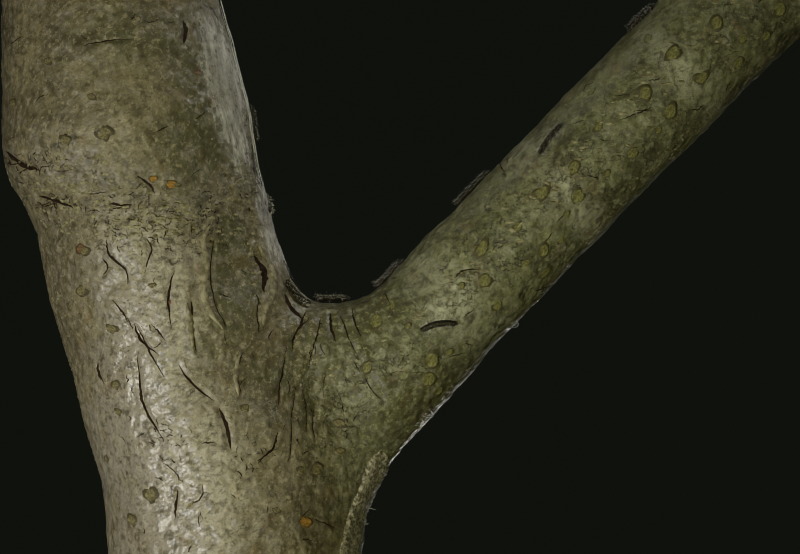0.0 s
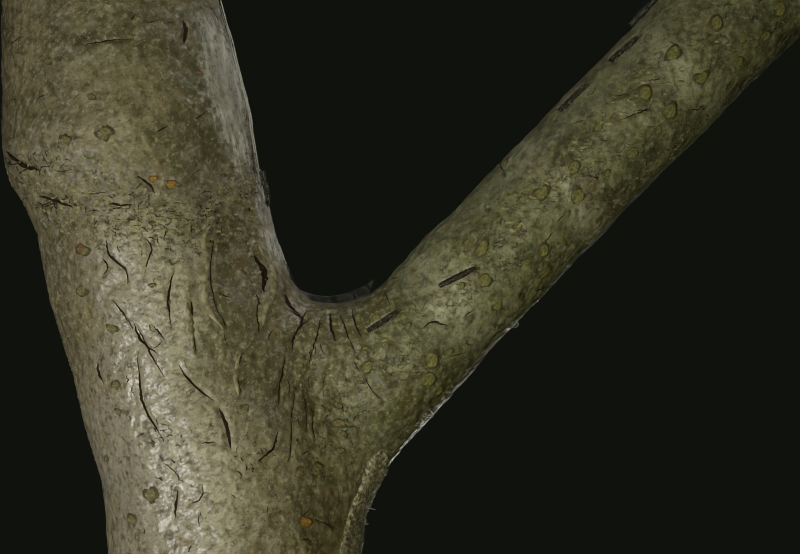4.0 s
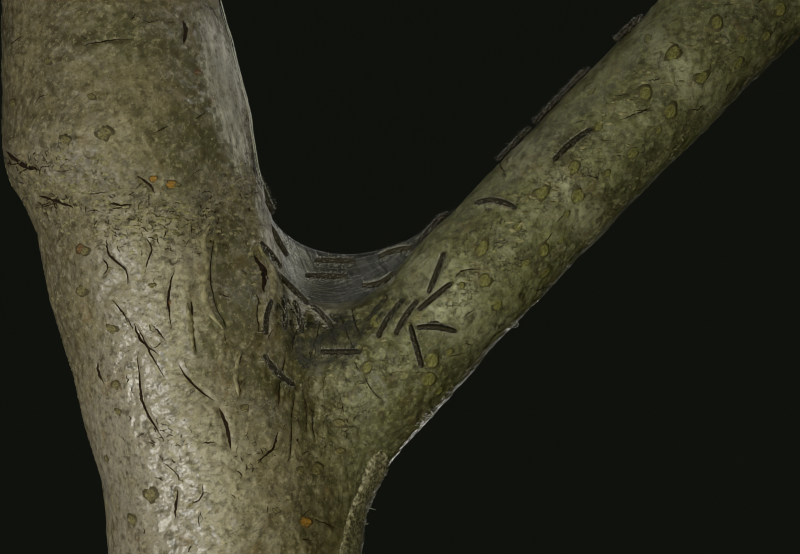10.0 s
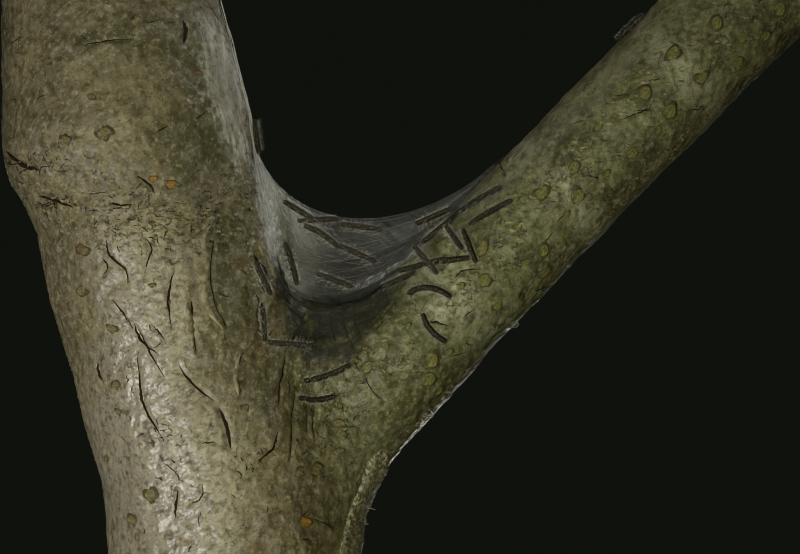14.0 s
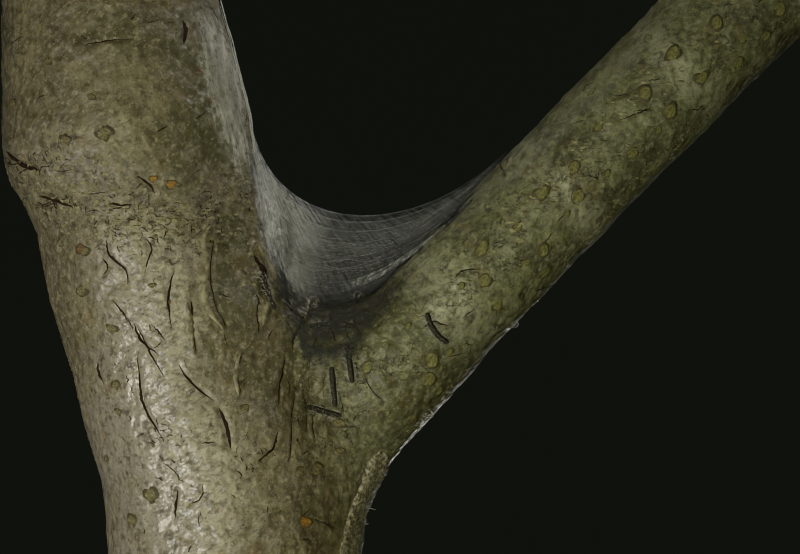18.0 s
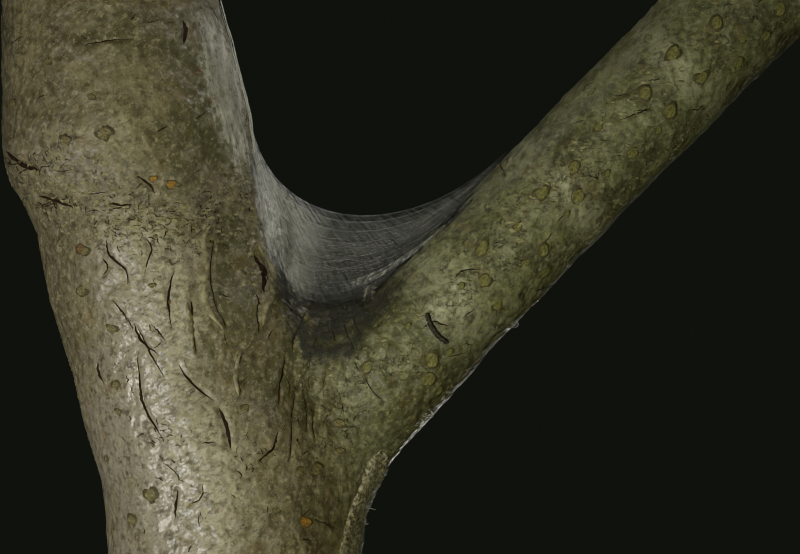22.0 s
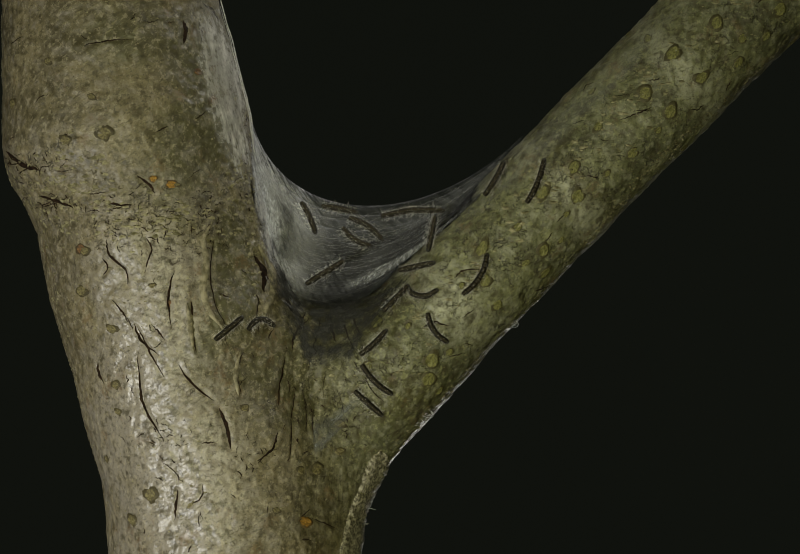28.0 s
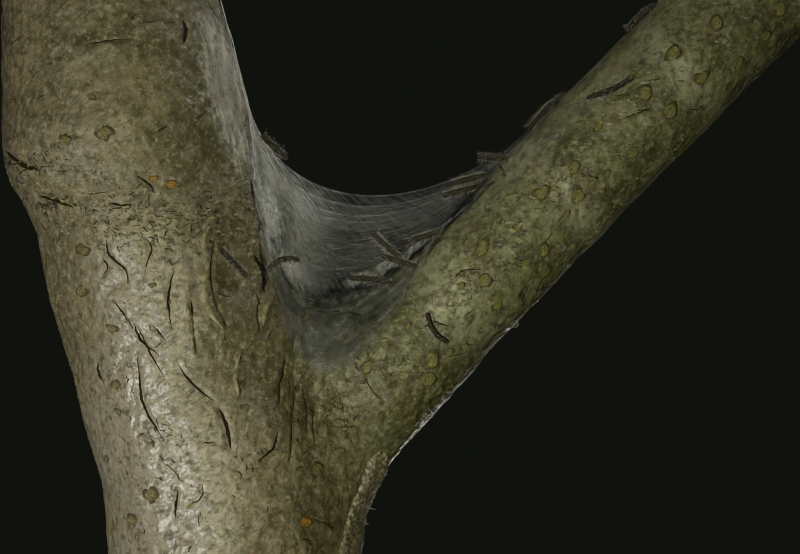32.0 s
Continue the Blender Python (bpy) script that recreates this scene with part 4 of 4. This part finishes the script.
sight(15.5, (620, 520, 680, 500, 0), (760, 540, 800, 500, 0), (900, 450, 960, 410, 0), (1050, 300, 1100, 260, 0), (560, 640, 600, 690, 0), (842, 630, 862, 660, 50), (680, 640, 720, 660, 0), (1010, 380, 1060, 350, 0))
sight(16.5, (900, 480, 960, 420, 0), (1030, 350, 1070, 280, 0), (680, 580, 760, 560, 0), (560, 560, 600, 620, 0), (842, 630, 862, 660, 50), (1060, 200, 1110, 160, 0), (640, 660, 700, 650, 0))
sight(26.5, (640, 640, 690, 620, 0), (735, 595, 745, 550, 0), (842, 630, 862, 660, 50), (820, 500, 860, 470, 0), (620, 700, 660, 680, 0))
sight(27.5, (612, 395, 638, 415, -80), (825, 405, 850, 395, 0), (905, 425, 945, 375, 0), (755, 482, 805, 490, 0), (810, 535, 880, 505, 0), (870, 520, 940, 490, 0), (790, 580, 850, 600, -40), (835, 565, 880, 600, -50), (842, 630, 862, 660, 60), (700, 720, 690, 780, -20), (650, 790, 690, 740, 0), (820, 730, 850, 770, 40), (720, 530, 800, 510, 0))
sight(0, (1060, 300, 1098, 250, -20), (875, 400, 960, 328, 0), (715, 540, 775, 498, 0), (625, 585, 672, 572, 0), (560, 560, 595, 597, 20), (520, 430, 525, 370, 0), (500, 265, 492, 220, 0), (1225, 45, 1270, 10, 0), (835, 642, 880, 632, -40))
sight(1, (1030, 275, 1105, 250, 20), (1050, 345, 1115, 300, 15), (1195, 165, 1205, 110, 30), (1150, 188, 1195, 170, 0), (1215, 55, 1260, 30, 0), (1140, 125, 1180, 85, 0), (1035, 225, 1085, 182, 0), (940, 325, 1000, 268, 0), (980, 365, 1045, 320, 0), (920, 388, 980, 345, 0), (840, 430, 880, 398, 0), (780, 480, 830, 445, 0), (780, 582, 845, 515, 20), (740, 560, 800, 520, 0), (720, 590, 770, 555, 0), (560, 560, 610, 580, 0), (612, 572, 660, 565, 0), (655, 570, 705, 558, 0), (610, 645, 640, 600, 0), (650, 680, 700, 645, 0))
more_sights(1, (508, 345, 520, 395, 0), (507, 430, 530, 490, 0), (840, 645, 885, 640, -60))
sight(2, (1190, 205, 1265, 185, 0), (1050, 345, 1120, 295, 0), (1040, 295, 1100, 240, 0), (1115, 215, 1160, 170, 0), (1095, 185, 1140, 140, 0), (1140, 132, 1190, 85, 0), (985, 300, 1030, 255, 0), (925, 350, 960, 312, 0), (880, 395, 922, 358, 0), (830, 435, 872, 397, 0), (775, 485, 820, 447, 0), (845, 510, 905, 495, 0), (860, 470, 920, 430, 10), (820, 505, 865, 455, 0), (740, 560, 800, 530, 0), (700, 585, 770, 568, 20), (508, 410, 530, 480, 0), (545, 530, 590, 580, 0), (640, 660, 660, 610, 0), (700, 630, 728, 675, 0))
more_sights(2, (490, 200, 484, 150, 0), (838, 645, 885, 636, -40), (720, 545, 760, 515, 0))
sight(3, (858, 420, 895, 382, 0), (740, 520, 790, 475, 0), (815, 455, 865, 405, 0), (880, 430, 935, 402, 0), (845, 475, 900, 440, 0), (855, 492, 910, 490, 20), (590, 560, 655, 570, 0), (1050, 240, 1110, 190, 0), (1225, 50, 1265, 15, 0), (845, 645, 885, 625, 0), (660, 660, 650, 615, 0), (500, 260, 503, 320, 0), (520, 430, 530, 480, 0), (580, 640, 610, 600, 0))
sight(6, (1222, 65, 1218, 30, 20), (1238, 50, 1285, 40, 0), (735, 530, 800, 475, 0), (840, 642, 880, 622, 10), (488, 240, 492, 195, 0))
sight(7, (845, 548, 825, 490, 0), (855, 510, 895, 430, 0), (930, 462, 990, 405, 0), (1015, 322, 1062, 300, 0), (1005, 280, 1085, 248, -20), (1035, 228, 1090, 180, 0), (995, 300, 1040, 245, 0), (1095, 205, 1150, 160, 0), (790, 492, 840, 430, 0), (850, 420, 920, 365, 0), (1215, 75, 1235, 40, 0), (1150, 135, 1190, 90, 0), (610, 575, 665, 572, 0), (670, 580, 722, 560, 0), (580, 590, 625, 630, -20), (515, 420, 522, 360, 0), (496, 275, 500, 215, 0), (840, 645, 890, 632, -40), (720, 560, 770, 530, 0))
sight(8, (860, 440, 856, 512, 0), (960, 395, 1032, 350, 10), (990, 340, 1022, 290, 0), (1050, 245, 1105, 190, 0), (1110, 155, 1165, 110, 0), (1220, 60, 1262, 20, 0), (925, 425, 940, 375, 0), (775, 495, 830, 450, 0), (868, 445, 872, 400, 0), (780, 525, 850, 500, 0), (760, 570, 830, 592, 30), (740, 605, 800, 560, 0), (735, 640, 840, 622, 0), (790, 645, 870, 615, 0), (710, 690, 760, 660, 0), (605, 752, 680, 765, -50), (495, 792, 538, 735, 0), (562, 600, 568, 650, 0), (640, 680, 692, 690, 0), (508, 345, 522, 395, 0))
more_sights(8, (532, 430, 545, 480, 0), (575, 535, 612, 550, 0), (622, 566, 672, 558, 60), (720, 650, 728, 600, 0), (600, 622, 606, 672, 0))
sight(9, (998, 435, 1022, 350, -10), (1098, 300, 1125, 225, -10), (1045, 240, 1100, 180, 0), (1165, 112, 1210, 65, 0), (1205, 62, 1255, 22, 0), (965, 375, 992, 340, 0), (1000, 320, 1032, 295, 0), (920, 388, 975, 368, 0), (860, 430, 915, 392, 0), (800, 502, 890, 472, 0), (720, 600, 785, 580, 0), (775, 605, 845, 555, 0), (820, 635, 882, 635, 0), (710, 692, 780, 658, 10), (640, 722, 705, 752, -20), (650, 808, 702, 780, 0), (690, 820, 715, 835, 40), (495, 610, 508, 682, 20), (518, 640, 542, 692, 20), (575, 575, 622, 570, 0))
more_sights(9, (600, 605, 650, 620, 0), (720, 522, 770, 508, 0), (770, 542, 802, 505, 30), (605, 520, 560, 485, 0), (505, 345, 520, 392, 0), (650, 565, 662, 528, 0), (690, 640, 720, 670, 30))
sight(10, (630, 690, 700, 690, 0), (805, 640, 825, 715, 0), (738, 662, 790, 590, -25), (775, 655, 815, 595, -15), (842, 575, 872, 500, 10), (822, 608, 880, 560, 0), (820, 640, 888, 645, -30), (930, 395, 1012, 402, -40), (1085, 315, 1155, 255, -20), (830, 485, 872, 415, 0), (975, 315, 1030, 245, 0), (1035, 228, 1092, 175, 0), (1100, 172, 1155, 148, 0), (1215, 72, 1245, 38, 0), (740, 490, 790, 475, -30), (620, 512, 692, 515, 0), (600, 542, 680, 545, 0), (505, 330, 532, 400, 0), (510, 480, 542, 520, 0), (532, 440, 562, 500, 0))
more_sights(10, (540, 530, 602, 600, 0), (515, 655, 525, 590, -40), (552, 580, 556, 645, 0), (610, 600, 652, 642, 0), (574, 590, 592, 652, 0), (512, 700, 570, 760, 40), (720, 565, 765, 545, 60))
sight(11, (998, 398, 1045, 310, 0), (1060, 330, 1132, 300, 20), (940, 450, 985, 390, -10), (950, 432, 1035, 400, 0), (942, 392, 1000, 350, -20), (990, 335, 1042, 310, 0), (830, 475, 920, 435, 0), (800, 522, 880, 475, 0), (752, 632, 790, 550, 0), (805, 605, 852, 525, -30), (820, 618, 882, 612, 50), (880, 405, 932, 350, 0), (1035, 240, 1085, 190, 0), (1170, 100, 1212, 60, 0), (1205, 55, 1245, 28, 0), (1130, 155, 1172, 115, 0), (538, 492, 520, 420, 0), (538, 535, 602, 505, 30), (555, 470, 582, 440, 0), (505, 325, 525, 382, 0))
more_sights(11, (655, 482, 695, 482, -30), (545, 765, 640, 740, 0), (630, 762, 710, 755, -10), (700, 700, 742, 715, 0), (690, 640, 702, 695, 0), (560, 640, 602, 600, 0))
sight(12, (1050, 372, 1108, 295, -25), (1125, 252, 1172, 195, -20), (1190, 215, 1245, 155, 20), (1268, 150, 1302, 105, 0), (1195, 75, 1250, 22, 0), (1105, 172, 1150, 128, 0), (1008, 265, 1065, 232, -10), (978, 355, 1010, 300, 0), (955, 318, 992, 278, 0), (800, 502, 870, 460, 0), (860, 492, 932, 425, 0), (838, 545, 880, 480, -10), (800, 548, 862, 602, 30), (750, 675, 822, 652, -70), (832, 620, 840, 662, 0), (860, 642, 902, 638, -60), (525, 505, 588, 552, -10), (545, 570, 612, 598, -15), (555, 590, 578, 632, 0), (490, 558, 502, 622, 0))
more_sights(12, (600, 442, 652, 472, 0), (838, 442, 890, 390, 0), (690, 802, 722, 760, 0), (572, 420, 622, 462, -15), (470, 120, 482, 170, 0))
sight(13, (1242, 202, 1282, 108, -10), (1188, 122, 1232, 158, 0), (1108, 240, 1182, 240, 50), (1000, 298, 1072, 302, 70), (980, 362, 1002, 315, 0), (935, 418, 1012, 380, 10), (992, 282, 1032, 228, 0), (1205, 62, 1250, 20, 0), (832, 615, 862, 660, 60), (692, 680, 706, 600, 20), (556, 610, 622, 642, 15), (622, 582, 652, 520, 20), (678, 552, 720, 508, 90), (748, 525, 792, 502, -70), (728, 452, 792, 435, 0), (790, 435, 852, 412, 0), (868, 412, 942, 375, 0), (618, 428, 672, 450, 0), (530, 360, 562, 402, 0), (505, 310, 528, 352, 0))
more_sights(13, (474, 140, 484, 182, 0), (505, 640, 545, 702, 10), (540, 650, 552, 712, 0), (520, 520, 520, 572, 0))
sight(14, (560, 475, 582, 558, -10), (528, 672, 612, 680, 0), (590, 765, 692, 725, 25), (580, 785, 652, 780, 30), (588, 428, 662, 425, 0), (668, 430, 742, 442, 0), (600, 440, 662, 485, -30), (670, 470, 732, 502, 0), (628, 540, 682, 562, 0), (758, 562, 802, 540, 0), (800, 568, 882, 572, -70), (780, 540, 872, 512, 0), (830, 522, 922, 505, 0), (908, 450, 932, 512, 0), (920, 442, 1002, 395, 0), (838, 472, 872, 440, 0), (820, 488, 852, 532, 0), (878, 448, 902, 482, 0), (905, 415, 982, 370, 0), (818, 432, 882, 400, 0))
more_sights(14, (500, 245, 506, 292, 0), (832, 628, 860, 662, 50), (578, 388, 612, 412, 0), (1208, 75, 1250, 25, 0), (508, 530, 522, 562, 0), (510, 600, 515, 662, 0))
sight(17, (628, 460, 672, 475, -40), (842, 630, 862, 660, 50), (568, 680, 602, 752, 25), (720, 648, 732, 682, 0), (690, 650, 702, 702, 0), (1075, 202, 1132, 150, 0), (484, 150, 490, 212, 0), (540, 720, 562, 752, 0), (600, 640, 622, 692, 0))
sight(18, (610, 640, 690, 640, 0), (622, 560, 600, 642, -10), (650, 720, 656, 792, 0), (680, 680, 690, 742, 0), (610, 802, 652, 812, 0), (842, 630, 862, 660, 50), (700, 560, 706, 602, 0), (510, 540, 530, 600, 20))
sight(19, (592, 798, 650, 768, 20), (608, 635, 655, 660, -60), (842, 630, 862, 660, 50), (730, 592, 742, 548, 0), (835, 445, 882, 405, 0), (790, 600, 800, 540, 0))
sight(20, (600, 638, 680, 682, -20), (615, 825, 632, 785, 0), (720, 592, 737, 550, 0), (842, 630, 862, 660, 50), (690, 600, 702, 660, 0), (620, 690, 690, 690, 0))
sight(21, (635, 655, 682, 600, 20), (735, 552, 715, 602, 0), (808, 488, 832, 492, 0), (842, 630, 862, 660, 50), (640, 720, 660, 680, 0))
sight(22, (630, 655, 685, 598, 0), (735, 552, 718, 605, 0), (842, 630, 862, 660, 50))
sight(23, (635, 625, 715, 632, -15), (842, 630, 862, 660, 50), (735, 595, 750, 550, 0), (650, 700, 690, 690, 0))
sight(24, (630, 624, 692, 640, -20), (842, 630, 862, 660, 50), (735, 595, 745, 550, 0))
sight(25, (618, 692, 672, 648, 25), (735, 555, 740, 602, 0), (842, 630, 862, 660, 50), (610, 610, 640, 630, 0))
sight(28, (602, 558, 672, 508, 0), (478, 638, 535, 628, -110), (712, 705, 757, 658, 20), (708, 718, 762, 772, 30), (700, 770, 742, 808, 0), (800, 575, 852, 580, 110), (912, 580, 960, 505, 50), (952, 388, 987, 320, 15), (1035, 402, 1072, 315, 30), (682, 452, 712, 475, 50), (690, 415, 752, 462, -40), (600, 388, 622, 442, -20), (638, 388, 702, 402, -10), (758, 412, 802, 402, 0), (808, 405, 852, 405, 0), (852, 425, 840, 492, 0), (795, 530, 835, 520, 0), (760, 605, 790, 570, 0), (842, 630, 862, 660, 60), (440, 650, 452, 640, 0))
sight(29, (575, 478, 648, 502, 10), (680, 493, 762, 505, -10), (660, 450, 692, 465, 170), (440, 515, 528, 525, 0), (940, 475, 1037, 412, 25), (898, 432, 952, 378, 0), (838, 405, 892, 440, 0), (815, 378, 882, 368, 0), (905, 355, 942, 325, 0), (938, 322, 988, 295, 0), (505, 275, 520, 322, 0), (848, 500, 862, 440, 0), (842, 630, 862, 660, 60), (760, 565, 802, 538, 0), (478, 185, 490, 232, 0), (800, 500, 840, 470, 0))
sight(30, (700, 400, 782, 395, -20), (632, 412, 702, 445, 0), (505, 492, 570, 470, -25), (515, 330, 547, 392, -70), (748, 490, 790, 512, -80), (828, 548, 902, 510, 0), (878, 552, 962, 490, 0), (795, 592, 862, 560, 0), (930, 478, 1000, 512, -130), (1012, 330, 1085, 328, 30), (1085, 322, 1167, 275, 20), (1005, 258, 1065, 200, 0), (1145, 118, 1200, 75, 0), (900, 355, 955, 322, 0), (430, 645, 522, 645, 0), (442, 640, 470, 610, 0), (782, 702, 822, 660, 0), (842, 630, 862, 660, 60), (868, 425, 922, 390, 0), (980, 340, 1000, 300, 0))
sight(31, (610, 438, 682, 475, 0), (680, 503, 747, 515, 30), (655, 515, 692, 540, -160), (738, 368, 797, 385, -15), (1000, 428, 1082, 402, -20), (900, 385, 995, 355, 25), (965, 552, 990, 470, -40), (988, 580, 1062, 570, 20), (690, 695, 762, 690, -10), (702, 710, 782, 740, 0), (620, 690, 657, 672, -70), (442, 542, 507, 555, 50), (478, 512, 535, 490, -60), (518, 250, 542, 295, 0), (800, 545, 852, 500, 0), (842, 630, 862, 660, 60), (640, 800, 690, 770, 0))
sight(32, (1153, 197, 1237, 160, 30), (798, 478, 862, 455, 0), (738, 462, 772, 498, 10), (765, 508, 797, 520, 0), (688, 545, 767, 557, -20), (528, 528, 572, 505, -90), (438, 498, 470, 532, 0), (640, 355, 732, 368, -10), (540, 268, 562, 292, 0), (888, 345, 932, 332, 0), (940, 300, 1012, 305, 0), (1038, 255, 1080, 200, 0), (1218, 48, 1270, 5, 0), (870, 378, 932, 360, 0), (842, 630, 862, 660, 60), (1058, 210, 1085, 192, 0))

CROWD = 29
BODY = GIRTH * 0.95


TENT_GRIDS = {}


def tent_grid(k):
    """Plan points and places all over the front of sheet k, and of the veil below it."""
    if k not in TENT_GRIDS:
        s = SHEETS[k][0]
        foot = foot_line(s)
        places = [sheet_place(s, foot, u, v) for u in np.linspace(0.01, 0.99, 56) for v in np.linspace(0, 1, 22)]
        if k in (3, 6):
            places += veil_places(s, 30, 12).tolist()
        places = np.array(places)
        TENT_GRIDS[k] = (seen_plan(places), places)
    return TENT_GRIDS[k]


def support(xy, bark, t):
    """The place of a caterpillar before the plan point: on the silk where it stands out before the bark, else on the bark."""
    best, spot = None, xy
    for k, (_, begin, end) in enumerate(SHEETS):
        if k == 0 or t < begin + 0.7 * (end - begin):
            continue
        seen, places = tent_grid(k)
        away = np.linalg.norm(seen - xy, axis=1)
        i = int(np.argmin(away))
        if away[i] < 26 and places[i, 1] < bark[1] - 0.0005 and (best is None or places[i, 1] < best):
            best = places[i, 1]
            if away[i] > 6:
                spot = seen[i] + (np.asarray(xy) - seen[i]) * (6 / away[i])
    if best is None or (16 < t < 26.8 and xy[1] > 560):
        return bark, False
    depth = best - 0.0022
    k = (DIST + depth) / DIST
    return np.array(((spot[0] - 784) / U * k, depth, Z0 + (543 - spot[1]) / U * k)), True


def hiding_places():
    """Spots round the far side of trunk and branch."""
    spots = []
    for k in range(22):
        u = k / 21
        spots.append(onto_wood((plan(760 + 640 * u, 690 - 640 * u) + np.array((0, 0.03, 0.004 * (k % 3))))[None], 6)[0])
    for k in range(18):
        spots.append(onto_wood((plan(300 + 20 * (k % 4), 60 + 34 * k) + np.array((0.012, 0.04, 0)))[None], 6)[0])
    return spots


def unit(v):
    return v / (np.linalg.norm(v, axis=-1, keepdims=True) + 1e-9)


def frames_on(h, n):
    """Way and side, square to the normals."""
    h = unit(h - n * (h * n).sum(axis=-1, keepdims=True))
    return h, np.cross(n, h)


def crowd_keys():
    """Where each caterpillar is at each whole second: place, way, normal, bend, on silk."""
    hides = hiding_places()
    here = [hides[k % len(hides)] for k in range(CROWD)]
    keys = [[] for _ in range(CROWD)]
    points = []
    for t in sorted(SIGHTS):
        for x0, y0, x1, y1, _ in SIGHTS[t]:
            mid = np.array(((x0 + x1) / 2, (y0 + y1) / 2))
            half = np.array((x1 - x0, y1 - y0)) * 0.1
            points += [mid, mid - half, mid + half]
    bark = iter(zip(points, on_bark(points)))
    for t in sorted(SIGHTS):
        free = list(range(CROWD))
        for x0, y0, x1, y1, bend in SIGHTS[t]:
            (p, on_silk), (a, _), (b, _) = (support(*next(bark), t) for _ in range(3))
            n = unit(np.array((0.0, -0.93, 0.36))) if on_silk else wood_normal(p[None])[0]
            way = np.array((x1 - x0, 0.0, y0 - y1)) if on_silk else b - a
            who = min(free, key=lambda i: np.linalg.norm(here[i] - p))
            free.remove(who)
            here[who] = p
            size = min(max(math.hypot(x1 - x0, y1 - y0) / U * (1 + abs(radians(bend)) ** 2 / 24), 0.0108), 0.0150)
            keys[who].append((p, unit(way), n, radians(bend), float(on_silk), size))
        spare = list(hides)
        for who in free:
            k = min(range(len(spare)), key=lambda i: np.linalg.norm(spare[i] - here[who]))
            here[who] = spare.pop(k)
            keys[who].append((here[who], unit(np.array((0.6, 0.0, 0.7))), unit(wood_normal(here[who][None]))[0], 0.3, 0.0, LENGTH))
    return keys


def crowd_poses(keys, fine):
    """Poses of all caterpillars and their pieces at all the fine times."""
    times = np.array(sorted(SIGHTS), float)
    i = np.clip(np.searchsorted(times, fine, side="right") - 1, 0, len(times) - 2)
    k = (fine - times[i]) / (times[i + 1] - times[i])
    k = (k * k * (3 - 2 * k))[None, :, None]
    place, way, normal, bend, silk, size = (np.array([[row[c] for row in stops] for stops in keys]) for c in range(6))
    p = place[:, i] * (1 - k) + place[:, i + 1] * k
    n = unit(normal[:, i] * (1 - k) + normal[:, i + 1] * k)
    h0, h1 = way[:, i], way[:, i + 1]
    back = (h0 * h1).sum(axis=-1, keepdims=True) < -0.5
    h = h0 * (1 - k) + h1 * k + back * np.cross(h0, n) * k * (1 - k) * 3
    bend = bend[:, i] * (1 - k[..., 0]) + bend[:, i + 1] * k[..., 0]
    size = (size[:, i] * (1 - k[..., 0]) + size[:, i + 1] * k[..., 0]).reshape(-1)[:, None]
    on_silk = np.where(k[..., 0] < 0.01, silk[:, i], np.where(k[..., 0] > 0.99, silk[:, i + 1], np.maximum(silk[:, i], silk[:, i + 1]))) > 0.5
    shape = p.shape
    flat, free = p.reshape(-1, 3), on_silk.reshape(-1)
    held = ~free | (wood(flat) < 0)
    down = onto_wood(flat[held], 4)
    flat[held] = down
    nf = n.reshape(-1, 3)
    nf[held] = wood_normal(down)
    h, s = frames_on(h.reshape(-1, 3), nf)
    offs = (np.arange(PIECES) - (PIECES - 1) / 2) / PIECES * size
    turn = bend.reshape(-1)[:, None] / size + 1e-4
    along, sideways = np.sin(offs * turn) / turn, (1 - np.cos(offs * turn)) / turn
    sideways -= sideways.mean(axis=1, keepdims=True)
    q = flat[:, None] + along[..., None] * h[:, None] + sideways[..., None] * s[:, None]
    nn = np.repeat(nf[:, None], PIECES, axis=1)
    low = onto_wood(q[held].reshape(-1, 3), 2)
    q[held] = low.reshape(-1, PIECES, 3)
    nn[held] = wood_normal(low).reshape(-1, PIECES, 3)
    q = q + nn * BODY
    hq, sq = frames_on(np.gradient(q, axis=1), nn)
    turnto = lambda a: a.reshape(shape[0], shape[1], *a.shape[1:])
    return [turnto(a) for a in (flat, h, s, nf, q, hq, sq, nn)]


def motions():
    before = 0.0
    for (sheet, begin, end), (s, _, _) in zip(TENT_PARTS, SHEETS):
        # it comes out of the fork at the height of the sheet before it, then grows to its own
        gain = (rim_point(before, 0.5) - rim_point(s, 0.5)) / U
        down, low, up = Matrix.Translation(SUNK), Matrix.Translation((gain[0], 0, -gain[1])), Matrix.Identity(4)
        walk(sheet, [(0.0, down), (begin - 0.4, down), (begin, low), (end, up), (32.0, up)])
        before = s
    fine = np.arange(0, 32.001, 1 / 3)
    p, h, s, n, q, hq, sq, nq = crowd_poses(crowd_keys(), fine)
    for c in range(CROWD):
        thing, pieces = caterpillar()
        base = [matrix_of(p[c, i], h[c, i], s[c, i], n[c, i]) for i in range(len(fine))]
        walk(thing, list(zip(fine.tolist(), base)))
        inverse = [m.inverted() for m in base]
        for j, seg in enumerate(pieces):
            walk(seg, [(t, inverse[i] @ matrix_of(q[c, i, j], hq[c, i, j], sq[c, i, j], nq[c, i, j])) for i, t in enumerate(fine.tolist())])


def matrix_of(p, h, s, n):
    m = Matrix.Identity(4)
    for i in range(3):
        m[i][0], m[i][1], m[i][2], m[i][3] = h[i], s[i], n[i], p[i]
    return m


motions()
